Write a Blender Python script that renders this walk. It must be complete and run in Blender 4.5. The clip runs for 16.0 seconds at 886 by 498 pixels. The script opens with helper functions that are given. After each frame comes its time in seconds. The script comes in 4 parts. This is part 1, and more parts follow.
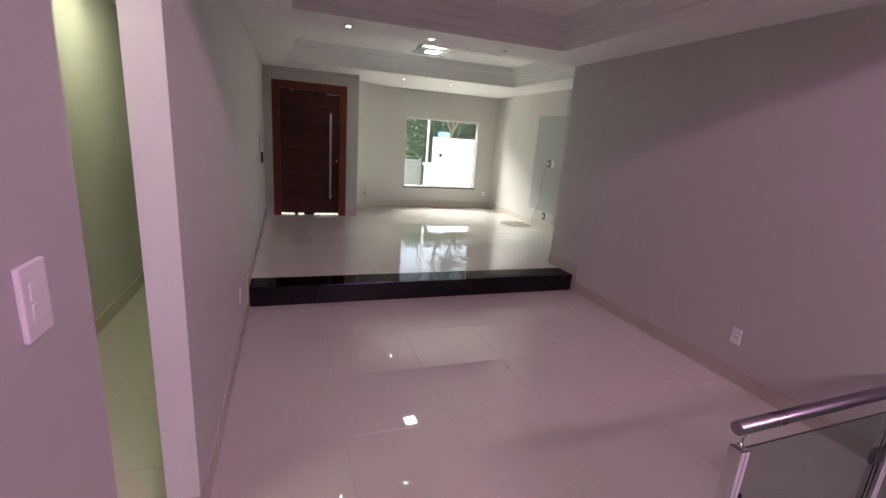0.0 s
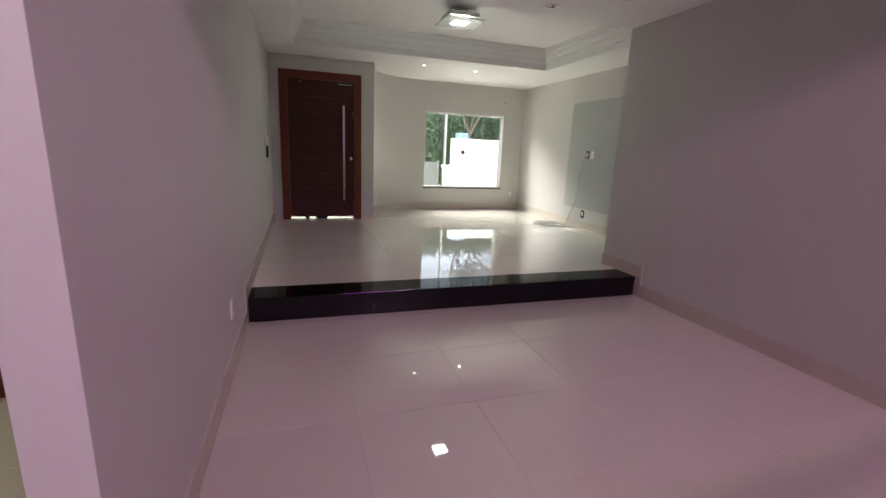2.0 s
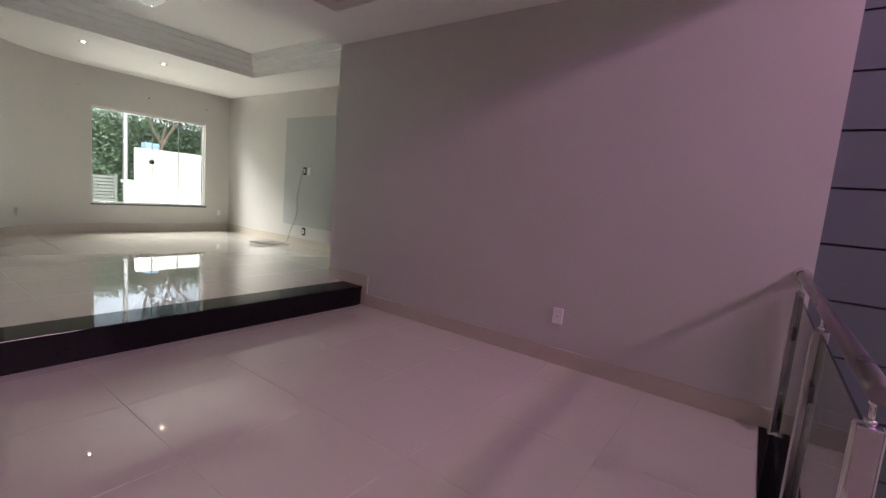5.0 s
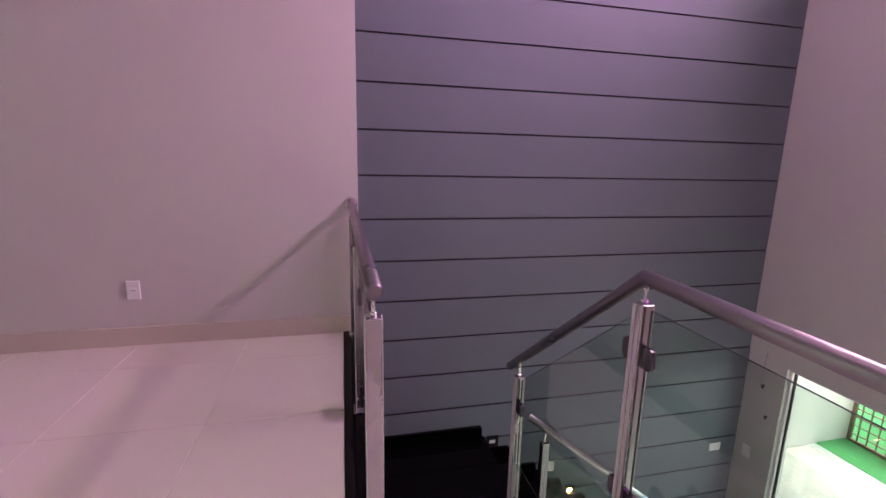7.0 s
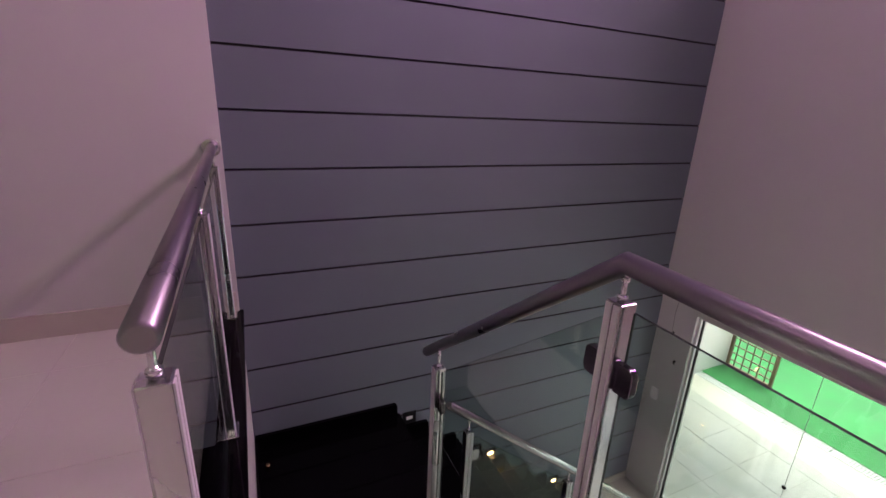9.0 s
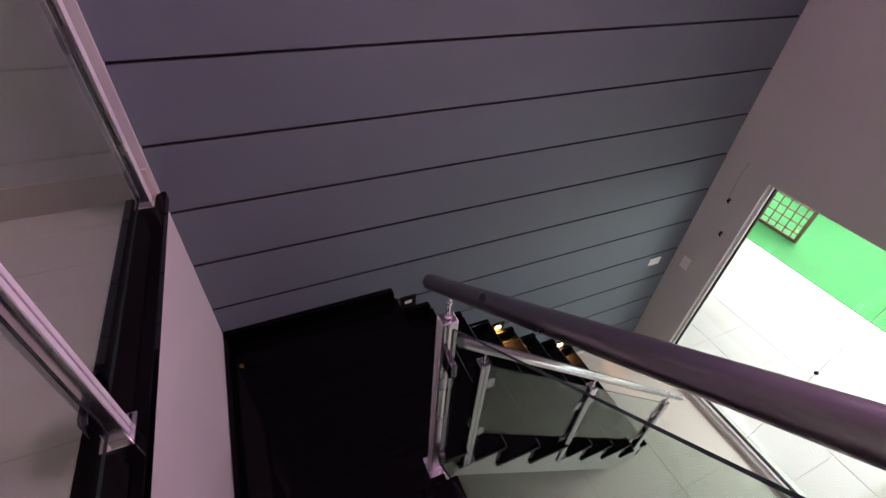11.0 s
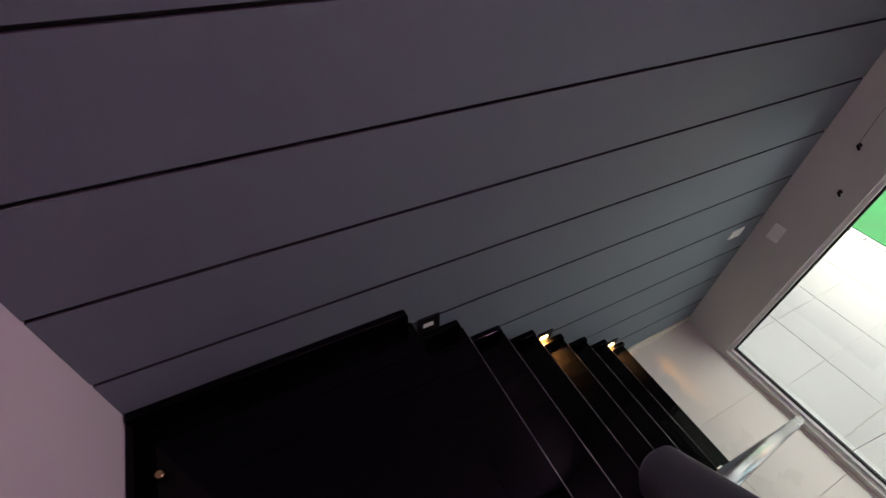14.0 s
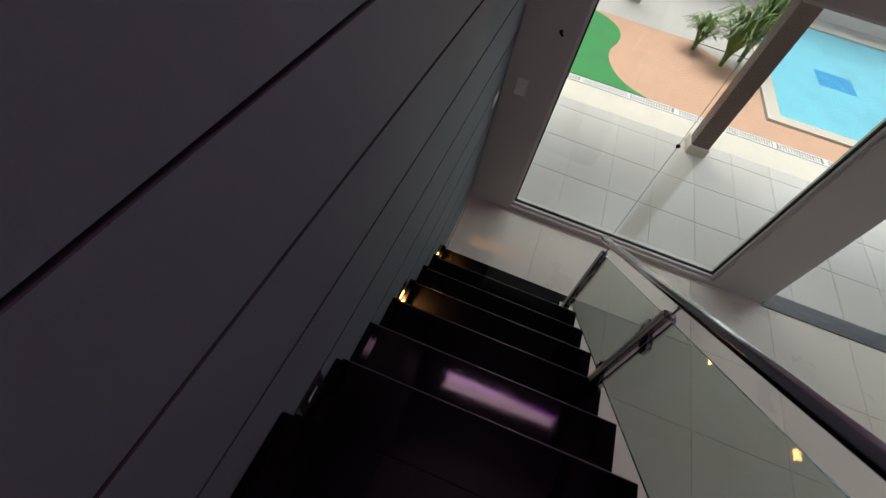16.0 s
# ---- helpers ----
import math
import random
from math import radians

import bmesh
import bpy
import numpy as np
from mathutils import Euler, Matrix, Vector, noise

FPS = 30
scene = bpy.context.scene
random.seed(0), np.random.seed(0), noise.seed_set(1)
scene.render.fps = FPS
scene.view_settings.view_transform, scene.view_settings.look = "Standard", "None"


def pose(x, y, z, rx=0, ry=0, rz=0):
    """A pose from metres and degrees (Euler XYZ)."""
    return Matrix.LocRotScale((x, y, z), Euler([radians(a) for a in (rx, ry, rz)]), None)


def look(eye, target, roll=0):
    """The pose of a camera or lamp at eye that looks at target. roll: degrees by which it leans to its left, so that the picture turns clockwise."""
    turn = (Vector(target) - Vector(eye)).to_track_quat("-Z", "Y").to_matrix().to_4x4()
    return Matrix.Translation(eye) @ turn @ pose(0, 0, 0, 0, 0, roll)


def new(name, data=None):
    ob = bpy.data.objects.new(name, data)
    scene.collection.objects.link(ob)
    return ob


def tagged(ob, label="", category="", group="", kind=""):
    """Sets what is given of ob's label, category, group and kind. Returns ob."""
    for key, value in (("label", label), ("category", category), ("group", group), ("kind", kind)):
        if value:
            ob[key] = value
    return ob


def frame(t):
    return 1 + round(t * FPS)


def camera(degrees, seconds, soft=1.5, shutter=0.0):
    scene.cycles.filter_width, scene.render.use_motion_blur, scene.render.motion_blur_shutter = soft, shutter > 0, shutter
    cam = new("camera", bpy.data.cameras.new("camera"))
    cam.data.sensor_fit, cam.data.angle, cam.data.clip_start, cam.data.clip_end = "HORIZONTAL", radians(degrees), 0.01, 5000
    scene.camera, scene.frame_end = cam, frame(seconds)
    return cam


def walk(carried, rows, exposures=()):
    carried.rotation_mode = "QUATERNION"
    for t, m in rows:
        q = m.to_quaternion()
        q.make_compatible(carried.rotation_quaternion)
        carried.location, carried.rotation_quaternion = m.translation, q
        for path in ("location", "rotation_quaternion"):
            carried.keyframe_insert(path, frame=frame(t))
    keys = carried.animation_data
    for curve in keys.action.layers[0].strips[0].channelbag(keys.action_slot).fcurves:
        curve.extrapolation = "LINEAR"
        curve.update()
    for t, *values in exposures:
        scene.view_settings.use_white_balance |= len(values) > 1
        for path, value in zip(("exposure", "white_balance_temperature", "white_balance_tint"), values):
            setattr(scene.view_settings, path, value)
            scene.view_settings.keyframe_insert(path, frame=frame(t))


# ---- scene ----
cam = camera(91.0, 16.0)
EXPO = [(0.0, 2.7), (3.2, 2.62), (5.5, 2.5), (6.0, 3.35), (6.5, 3.75), (7.5, 3.1), (8.5, 3.1), (9.0, 3.0), (10.0, 3.25), (12.5, 2.95), (14.0, 2.75), (15.0, 2.5), (16.0, 1.85)]
PATH = [
    (0, (0.374, -4.182, 1.662), (1.038, -2.361, 1.171), 4.2),
    (0.5, (0.403, -4.024, 1.571), (1.052, -2.194, 1.091), 3.7),
    (1, (0.436, -3.867, 1.476), (1.07, -2.028, 1.007), 2.7),
    (1.5, (0.415, -3.641, 1.353), (1.036, -1.796, 0.893), 2.6),
    (2, (0.426, -3.388, 1.345), (1.034, -1.535, 0.9), 2.5),
    (2.5, (0.433, -3.156, 1.38), (1.027, -1.289, 0.98), 1.5),
    (3, (0.407, -2.994, 1.393), (0.996, -1.104, 1.111), 0.9),
    (3.2, (0.403, -2.954, 1.39), (0.992, -1.062, 1.121), 0.5),
    (5.3, (0.607, -3.182, 1.145), (2.368, -2.273, 0.873), 4.6),
    (5.5, (0.642, -3.166, 1.145), (2.477, -2.432, 0.839), 4.0),
    (6, (0.617, -3.216, 1.184), (2.559, -2.876, 0.846), 1.9),
    (6.5, (0.634, -3.275, 1.173), (2.6, -3.346, 0.816), 1.1),
    (7, (0.643, -3.322, 1.171), (2.554, -3.765, 0.781), 1.2),
    (7.5, (0.666, -3.341, 1.142), (2.492, -4.043, 0.725), 1.9),
    (8, (0.759, -3.42, 1.125), (2.539, -4.196, 0.646), 2.4),
    (8.5, (0.892, -3.507, 1.088), (2.642, -4.305, 0.539), 2.2),
    (9, (1.127, -3.52, 1.124), (2.856, -4.315, 0.511), 2.5),
    (9.5, (1.375, -3.564, 1.082), (3.078, -4.38, 0.423), 2.7),
    (10, (1.646, -3.682, 1.022), (3.186, -4.456, 0.008), 2.1),
    (10.2, (1.682, -3.732, 1.048), (3.121, -4.428, -0.155), 1.7),
    (12.3, (2.224, -3.848, 0.787), (3.556, -4.503, -0.554), 5.0),
    (12.5, (2.26, -3.852, 0.75), (3.585, -4.505, -0.599), 5.1),
    (13, (2.386, -3.879, 0.674), (3.701, -4.523, -0.689), 3.1),
    (13.5, (2.553, -3.922, 0.549), (3.821, -4.611, -0.836), 3.4),
    (14, (2.666, -3.97, 0.451), (3.903, -4.668, -0.957), 3.1),
    (14.5, (2.842, -3.996, 0.343), (3.904, -4.844, -1.125), 4.4),
    (15, (2.976, -4.051, 0.276), (3.781, -4.984, -1.298), 4.0),
    (15.5, (3.147, -4.132, 0.186), (3.578, -5.288, -1.388), 10.4),
    (16, (3.294, -4.122, 0.217), (3.482, -5.342, -1.357), 14.5),
]
walk(cam, [(t, look(eye, target, roll)) for t, eye, target, roll in PATH], EXPO)

# ---- world, sun, large lights ----
world = bpy.data.worlds.new("sky")
scene.world = world
world.use_nodes = True
wn = world.node_tree
sky = wn.nodes.new("ShaderNodeTexSky")
sky.sky_type = "NISHITA"
sky.sun_disc = False
sky.sun_elevation = radians(71)
sky.sun_rotation = radians(200)
sky.air_density, sky.dust_density = 1.0, 3.0
haze = wn.nodes.new("ShaderNodeHueSaturation")
haze.inputs["Saturation"].default_value = 0.4
wn.links.new(sky.outputs[0], haze.inputs["Color"])
cloud, co = wn.nodes.new("ShaderNodeTexNoise"), wn.nodes.new("ShaderNodeTexCoord")
cloud.inputs["Scale"].default_value, cloud.inputs["Detail"].default_value = 4.5, 6
wn.links.new(co.outputs["Generated"], cloud.inputs["Vector"])
bank = wn.nodes.new("ShaderNodeMapRange")
bank.inputs["From Min"].default_value, bank.inputs["From Max"].default_value = 0.38, 0.68
bank.inputs["To Min"].default_value, bank.inputs["To Max"].default_value = 0.6, 1.75
wn.links.new(cloud.outputs[0], bank.inputs["Value"])
clouds = wn.nodes.new("ShaderNodeVectorMath")
clouds.operation = "MULTIPLY"
wn.links.new(haze.outputs[0], clouds.inputs[0])
wn.links.new(bank.outputs[0], clouds.inputs[1])
wn.links.new(clouds.outputs[0], wn.nodes["Background"].inputs[0])
wn.nodes["Background"].inputs[1].default_value = 0.056

sun_data = bpy.data.lights.new("sun", "SUN")
sun_data.energy, sun_data.angle, sun_data.color = 0.9, radians(28), (1.0, 0.96, 0.9)
sun = new("sun", sun_data)
sun.matrix_world = look((0, 0, 30), (-3, 10, 0))


def area(name, m, sx, sy, watts, color, spread=math.pi):
    d = bpy.data.lights.new(name, "AREA")
    d.shape, d.size, d.size_y, d.energy, d.color = "RECTANGLE", sx, sy, watts, color
    ob = new(name, d)
    ob.matrix_world = m
    d.spread = spread
    return ob


# Area lamps added for sky light: violet-tinted high window, front window and patio openings
area("violet_window", look((2.25, -6.935, 3.75), (2.05, -2.2, 2.25)), 1.8, 0.5, 19.0, (1.0, 0.62, 0.78), radians(135))
# Unseen fill lamps hung above the front yard and under the patio roof
area("sky_fill_front", look((2.7, 8.2, 4.8), (2.7, 3.0, 0.4)), 5.0, 2.4, 380, (1.0, 0.985, 0.955))
area("sky_fill_patio", look((1.2, -8.6, -0.22), (1.9, -5.0, -0.9)), 4.2, 0.8, 9, (0.97, 1.0, 0.95))


# Warm light of the two lit step lamps, thrown down from their windows
for k in (4, 7):
    y, z = -4.35 - 0.2415 * (k - 1) - 0.095, -0.955 - 0.188 * k + 0.125
    area("step_beam", look((3.588, y, z - 0.016), (3.562, y - 0.005, z - 0.10)), 0.034, 0.012, 2.0, (1.0, 0.42, 0.10), radians(115))


# ---- materials ----
def nodes(name):
    m = bpy.data.materials.new(name)
    m.use_nodes = True
    return m, m.node_tree, m.node_tree.nodes["Principled BSDF"]


def surface(name, color, rough=0.5, metal=0.0, var=0.08, scale=6.0, fine=90.0, bump=0.1, rvar=0.08, stretch=(1, 1, 1), coat=0.0, spec=0.5, pieces=0.0):
    """Two scales of variation in colour, a little in gloss, and fine relief."""
    m, t, b = nodes(name)
    co = t.nodes.new("ShaderNodeTexCoord")
    mp = t.nodes.new("ShaderNodeMapping")
    mp.inputs["Scale"].default_value = stretch
    geo = t.nodes.new("ShaderNodeNewGeometry")
    t.links.new(geo.outputs["Position"], mp.inputs[0])
    n1, n2 = t.nodes.new("ShaderNodeTexNoise"), t.nodes.new("ShaderNodeTexNoise")
    n1.inputs["Scale"].default_value, n1.inputs["Detail"].default_value = scale, 5
    n2.inputs["Scale"].default_value, n2.inputs["Detail"].default_value = fine, 3
    t.links.new(mp.outputs[0], n1.inputs["Vector"])
    t.links.new(mp.outputs[0], n2.inputs["Vector"])
    add = t.nodes.new("ShaderNodeMath")
    add.operation = "MULTIPLY_ADD"
    t.links.new(n2.outputs[0], add.inputs[0])
    add.inputs[1].default_value = 0.4
    t.links.new(n1.outputs[0], add.inputs[2])
    last = add.outputs[0]
    if pieces:
        info = t.nodes.new("ShaderNodeObjectInfo")
        pa = t.nodes.new("ShaderNodeMath")
        pa.operation = "MULTIPLY_ADD"
        t.links.new(info.outputs["Random"], pa.inputs[0])
        pa.inputs[1].default_value = pieces
        t.links.new(last, pa.inputs[2])
        last = pa.outputs[0]
    ramp = t.nodes.new("ShaderNodeMapRange")
    ramp.inputs["From Min"].default_value, ramp.inputs["From Max"].default_value = 0.35, 1.05 + pieces
    ramp.inputs["To Min"].default_value, ramp.inputs["To Max"].default_value = 1 - var, 1 + var
    t.links.new(last, ramp.inputs["Value"])
    mul = t.nodes.new("ShaderNodeVectorMath")
    mul.operation = "MULTIPLY"
    mul.inputs[0].default_value = color
    t.links.new(ramp.outputs[0], mul.inputs[1])
    t.links.new(mul.outputs[0], b.inputs["Base Color"])
    rr = t.nodes.new("ShaderNodeMapRange")
    rr.inputs["From Min"].default_value, rr.inputs["From Max"].default_value = 0.3, 0.7
    rr.inputs["To Min"].default_value, rr.inputs["To Max"].default_value = max(0.01, rough - rvar), rough + rvar
    t.links.new(n1.outputs[0], rr.inputs["Value"])
    t.links.new(rr.outputs[0], b.inputs["Roughness"])
    b.inputs["Metallic"].default_value = metal
    b.inputs["Specular IOR Level"].default_value = spec
    b.inputs["Coat Weight"].default_value = coat
    b.inputs["Coat Roughness"].default_value = 0.025
    if bump:
        bp = t.nodes.new("ShaderNodeBump")
        bp.inputs["Strength"].default_value, bp.inputs["Distance"].default_value = bump, 0.002
        t.links.new(n2.outputs[0], bp.inputs["Height"])
        t.links.new(bp.outputs[0], b.inputs["Normal"])
    return m


def emitter(name, color, strength):
    m, t, b = nodes(name)
    b.inputs["Base Color"].default_value = (*color, 1)
    b.inputs["Emission Color"].default_value = (*color, 1)
    b.inputs["Emission Strength"].default_value = strength
    return m


def clear_glass(name, tint):
    """Clear sheet glass: it lets light through, and mirrors by its Fresnel gloss."""
    m = bpy.data.materials.new(name)
    m.use_nodes = True
    t = m.node_tree
    t.nodes.remove(t.nodes["Principled BSDF"])
    tr, gl, mix, fr = (t.nodes.new(k) for k in ("ShaderNodeBsdfTransparent", "ShaderNodeBsdfGlossy", "ShaderNodeMixShader", "ShaderNodeLayerWeight"))
    tr.inputs[0].default_value = (*tint, 1)
    gl.inputs["Roughness"].default_value = 0.01
    pw, ad = t.nodes.new("ShaderNodeMath"), t.nodes.new("ShaderNodeMath")
    pw.operation, ad.operation = "POWER", "MULTIPLY_ADD"
    fr.inputs[0].default_value, pw.inputs[1].default_value = 0.5, 5.0
    ad.inputs[1].default_value, ad.inputs[2].default_value = 0.9, 0.05
    t.links.new(fr.outputs["Facing"], pw.inputs[0])
    t.links.new(pw.outputs[0], ad.inputs[0])
    t.links.new(ad.outputs[0], mix.inputs[0])
    t.links.new(tr.outputs[0], mix.inputs[1])
    t.links.new(gl.outputs[0], mix.inputs[2])
    t.links.new(mix.outputs[0], t.nodes["Material Output"].inputs[0])
    return m


def wood(name, color, rough=0.3):
    m = surface(name, color, rough, var=0.42, scale=1.6, fine=14, bump=0.05, stretch=(0.8, 0.8, 6), coat=0.08, spec=0.3, pieces=0.25)
    return m


PAINT = surface("wall_paint_warm_white", (0.575, 0.565, 0.53), 0.55, var=0.03, scale=2.5, fine=160, bump=0.12)
PAINT_CEIL = surface("ceiling_paint_white", (0.84, 0.84, 0.81), 0.6, var=0.02, scale=2, fine=120, bump=0.06)
PAINT_GREY = surface("wall_paint_pale_grey", (0.57, 0.57, 0.535), 0.5, var=0.03, scale=2.5, fine=160, bump=0.1)
SLATE = surface("slate_blue_paint", (0.15, 0.178, 0.20), 0.6, var=0.06, scale=2.0, fine=140, bump=0.18, spec=0.25)
GROOVE = surface("groove_shade_paint", (0.034, 0.033, 0.04), 0.8, var=0.05)
PORCELAIN = surface("polished_porcelain", (0.64, 0.61, 0.54), 0.025, var=0.025, scale=3, fine=30, bump=0.0, rvar=0.01, coat=0.8, spec=0.9, pieces=0.06)
GROUT = surface("floor_grout", (0.58, 0.545, 0.475), 0.6, var=0.1)
SKIRT = surface("skirting_porcelain", (0.57, 0.52, 0.44), 0.2, var=0.04, scale=4, bump=0.0, rvar=0.01)
GRANITE = surface("black_granite", (0.002, 0.002, 0.0023), 0.055, var=0.5, scale=40, fine=400, bump=0.0, rvar=0.02, spec=0.11)
GRANITE_STEP = surface("black_granite_riser", (0.006, 0.006, 0.0065), 0.3, var=0.5, scale=40, fine=400, bump=0.0, rvar=0.03, spec=0.2)
# Paler than the granite: the glint along the tread edges is put into colour
EDGE = surface("granite_edge_glint", (0.09, 0.09, 0.092), 0.3, var=0.3, scale=30, fine=300, bump=0.0)
STEEL = surface("brushed_steel", (0.55, 0.54, 0.56), 0.22, metal=1.0, var=0.06, scale=5, fine=200, bump=0.06)
TUBE = surface("satin_aluminium_tube", (0.30, 0.28, 0.30), 0.32, metal=1.0, var=0.06, scale=5, fine=200, bump=0.05)
CHROME = surface("chrome", (0.75, 0.75, 0.76), 0.07, metal=1.0, var=0.03, bump=0.0, rvar=0.02)
ALU = surface("white_aluminium", (0.72, 0.72, 0.70), 0.35, var=0.03, bump=0.03)
PLASTIC_W = surface("white_plastic", (0.86, 0.855, 0.84), 0.35, var=0.02, bump=0.0)
PLASTIC_B = surface("black_plastic", (0.006, 0.006, 0.0065), 0.5, spec=0.2, var=0.1, bump=0.0)
PORCELAIN_SATIN = surface("satin_porcelain", (0.62, 0.59, 0.52), 0.3, var=0.03, scale=3, fine=30, bump=0.0, rvar=0.05, spec=0.4, pieces=0.06)
CLAMP = surface("dark_polished_clamp", (0.16, 0.15, 0.17), 0.15, metal=1.0, var=0.05, bump=0.0)
GLASS = clear_glass("clear_glass", (0.83, 0.88, 0.85))
GLASS_EDGE = surface("dark_green_glass_edge", (0.02, 0.032, 0.028), 0.15, var=0.1, bump=0.0)
WINGLASS = clear_glass("window_glass", (0.95, 0.97, 0.96))
WOOD_FRAME = wood("red_brown_wood", (0.14, 0.029, 0.0095), 0.38)
WOOD_LEAF = wood("dark_door_wood", (0.055, 0.014, 0.0055), 0.36)
LAMP_ON = emitter("lamp_diffuser", (0.80, 1.0, 0.90), 10.0)
SPOT_ON = emitter("spot_glow", (1.0, 0.93, 0.8), 8.0)
STEP_ON = emitter("step_lamp_glow", (1.0, 0.5, 0.16), 9.0)


# ---- builders ----
def bm_box(x0, x1, y0, y1, z0, z1, bevel=0.0, bm=None):
    bm = bm or bmesh.new()
    vs = [bm.verts.new((x, y, z)) for x in (x0, x1) for y in (y0, y1) for z in (z0, z1)]
    fs = [bm.faces.new([vs[i] for i in f]) for f in ((0, 1, 3, 2), (4, 6, 7, 5), (0, 4, 5, 1), (2, 3, 7, 6), (0, 2, 6, 4), (1, 5, 7, 3))]
    if bevel:
        edges = {e for f in fs for e in f.edges}
        bmesh.ops.bevel(bm, geom=list(edges), offset=bevel, segments=2, profile=0.5, affect="EDGES")
    return bm


def bm_prism(points, axis, a, b, bevel=0.0, bm=None):
    """A polygon in the plane across axis, drawn out from a to b."""
    bm = bm or bmesh.new()

    def put(p, c):
        return {"x": (c, p[0], p[1]), "y": (p[0], c, p[1]), "z": (p[0], p[1], c)}[axis]
    lo, hi = [bm.verts.new(put(p, a)) for p in points], [bm.verts.new(put(p, b)) for p in points]
    n = len(points)
    fs = [bm.faces.new(lo), bm.faces.new(hi[::-1])] + [bm.faces.new((lo[i], lo[(i + 1) % n], hi[(i + 1) % n], hi[i])) for i in range(n)]
    bmesh.ops.recalc_face_normals(bm, faces=fs)
    if bevel:
        bmesh.ops.bevel(bm, geom=list({e for f in fs for e in f.edges}), offset=bevel, segments=2, profile=0.5, affect="EDGES")
    return bm


def bm_tube(path, radius, sides=20, bm=None):
    """A round bar along a path, mitred at its bends, with closed, eased ends."""
    bm = bm or bmesh.new()
    pts = [Vector(p) for p in path]
    d0, d1 = (pts[1] - pts[0]).normalized(), (pts[-1] - pts[-2]).normalized()
    e = radius * 0.25
    stations = [(pts[0], d0, 0.75), (pts[0] + d0 * e, d0, 1.0)]
    for a, b, c in zip(pts, pts[1:], pts[2:]):
        u, v = (b - a).normalized(), (c - b).normalized()
        stations.append((b, (u + v).normalized(), 1.0))
    stations += [(pts[-1] - d1 * e, d1, 1.0), (pts[-1], d1, 0.75)]
    rings = []
    up = Vector((0, 0, 1)) if abs(d0.z) < 0.9 else Vector((1, 0, 0))
    for p, d, k in stations:
        s = d.cross(up).normalized()
        w = s.cross(d).normalized()
        rings.append([bm.verts.new(p + radius * k * (s * math.cos(2 * math.pi * i / sides) + w * math.sin(2 * math.pi * i / sides))) for i in range(sides)])
    for r, q in zip(rings, rings[1:]):
        for i in range(sides):
            f = bm.faces.new((r[i], r[(i + 1) % sides], q[(i + 1) % sides], q[i]))
            f.smooth = True
    bm.faces.new(rings[0][::-1])
    bm.faces.new(rings[-1])
    bmesh.ops.recalc_face_normals(bm, faces=bm.faces[:])
    return bm


def bm_disc(center, axis, radius, depth, sides=24, bm=None):
    c, a = Vector(center), Vector(axis).normalized()
    return bm_tube([c - a * depth / 2, c + a * depth / 2], radius, sides, bm)


def mesh_ob(name, bm, material):
    me = bpy.data.meshes.new(name)
    bm.normal_update()
    bm.to_mesh(me)
    bm.free()
    me.materials.append(material)
    return new(name, me)


def part(name, bm, material, parent, label=""):
    ob = mesh_ob(name, bm, material)
    ob.parent = parent
    ob.matrix_parent_inverse = parent.matrix_basis.inverted()
    return tagged(ob, label)


def thing(name, label, category, at=(0, 0, 0), group="", kind=""):
    ob = new(name)
    ob.empty_display_size = 0.1
    ob.location = at
    return tagged(ob, label, category, group, kind)


def built(name, bm, material, label="", category="", kind="structure"):
    return tagged(mesh_ob(name, bm, material), label, category, "", kind)


def joined(boxes):
    bm = bmesh.new()
    for b in boxes:
        bm_box(*b, bm=bm)
    return bm


def pieces(name, parent, cells, material, axis="z", bevel=0.0015):
    """Alike flat pieces as objects of their own; equal sizes share one mesh. A cell: low corner and size."""
    cache = {}
    for (x, y, z), (sx, sy, sz) in cells:
        key = (round(sx, 3), round(sy, 3), round(sz, 3))
        if key not in cache:
            bm = bm_box(0, sx, 0, sy, 0, sz)
            if bevel:
                bmesh.ops.bevel(bm, geom=bm.edges[:], offset=bevel, segments=1, affect="EDGES")
            me = bpy.data.meshes.new(name)
            bm.to_mesh(me)
            bm.free()
            me.materials.append(material)
            cache[key] = me
        ob = new(name, cache[key])
        ob.parent = parent
        ob.location = (x, y, z)


def tile_cells(x0, x1, y0, y1, z, size_x, size_y, ox, oy, gap=0.0018, thick=0.008):
    """Tiles of a grid through (ox, oy), cut at the edges of the floor."""
    out = []
    i0, i1 = math.floor((x0 - ox) / size_x), math.ceil((x1 - ox) / size_x)
    j0, j1 = math.floor((y0 - oy) / size_y), math.ceil((y1 - oy) / size_y)
    for i in range(i0, i1):
        for j in range(j0, j1):
            a, b = max(x0, ox + i * size_x), min(x1, ox + (i + 1) * size_x)
            c, d = max(y0, oy + j * size_y), min(y1, oy + (j + 1) * size_y)
            if b - a > 0.02 and d - c > 0.02:
                out.append(((a + gap / 2, c + gap / 2, z - thick), (b - a - gap, d - c - gap, thick)))
    return out


# ---- plan, in metres ----
XR = 3.585          # face of the long east wall
XS = 3.60           # face of the grooved stair wall
YE = -3.42          # edge of the raised floor along the stairs
YW = -6.87          # face of the south wall
UP = 0.185          # raised front room
CEIL = 2.59
HIGH = 4.70
LOW = -2.459        # garden level
YS = -4.172         # south edge of the upper flight
XT = 1.685          # top riser of the upper flight
LAND = -0.955
XL = 2.60           # landing's west edge
YL = -4.35         # landing's south edge
XB = 2.63           # west side of the lower flight
RISE1, GO1 = 0.191, 0.2285
RISE2, GO2 = 0.188, 0.2415
XV = 0.78           # west edge of the stairwell
YD = 3.73           # entrance wall
YF = 4.94           # front window wall
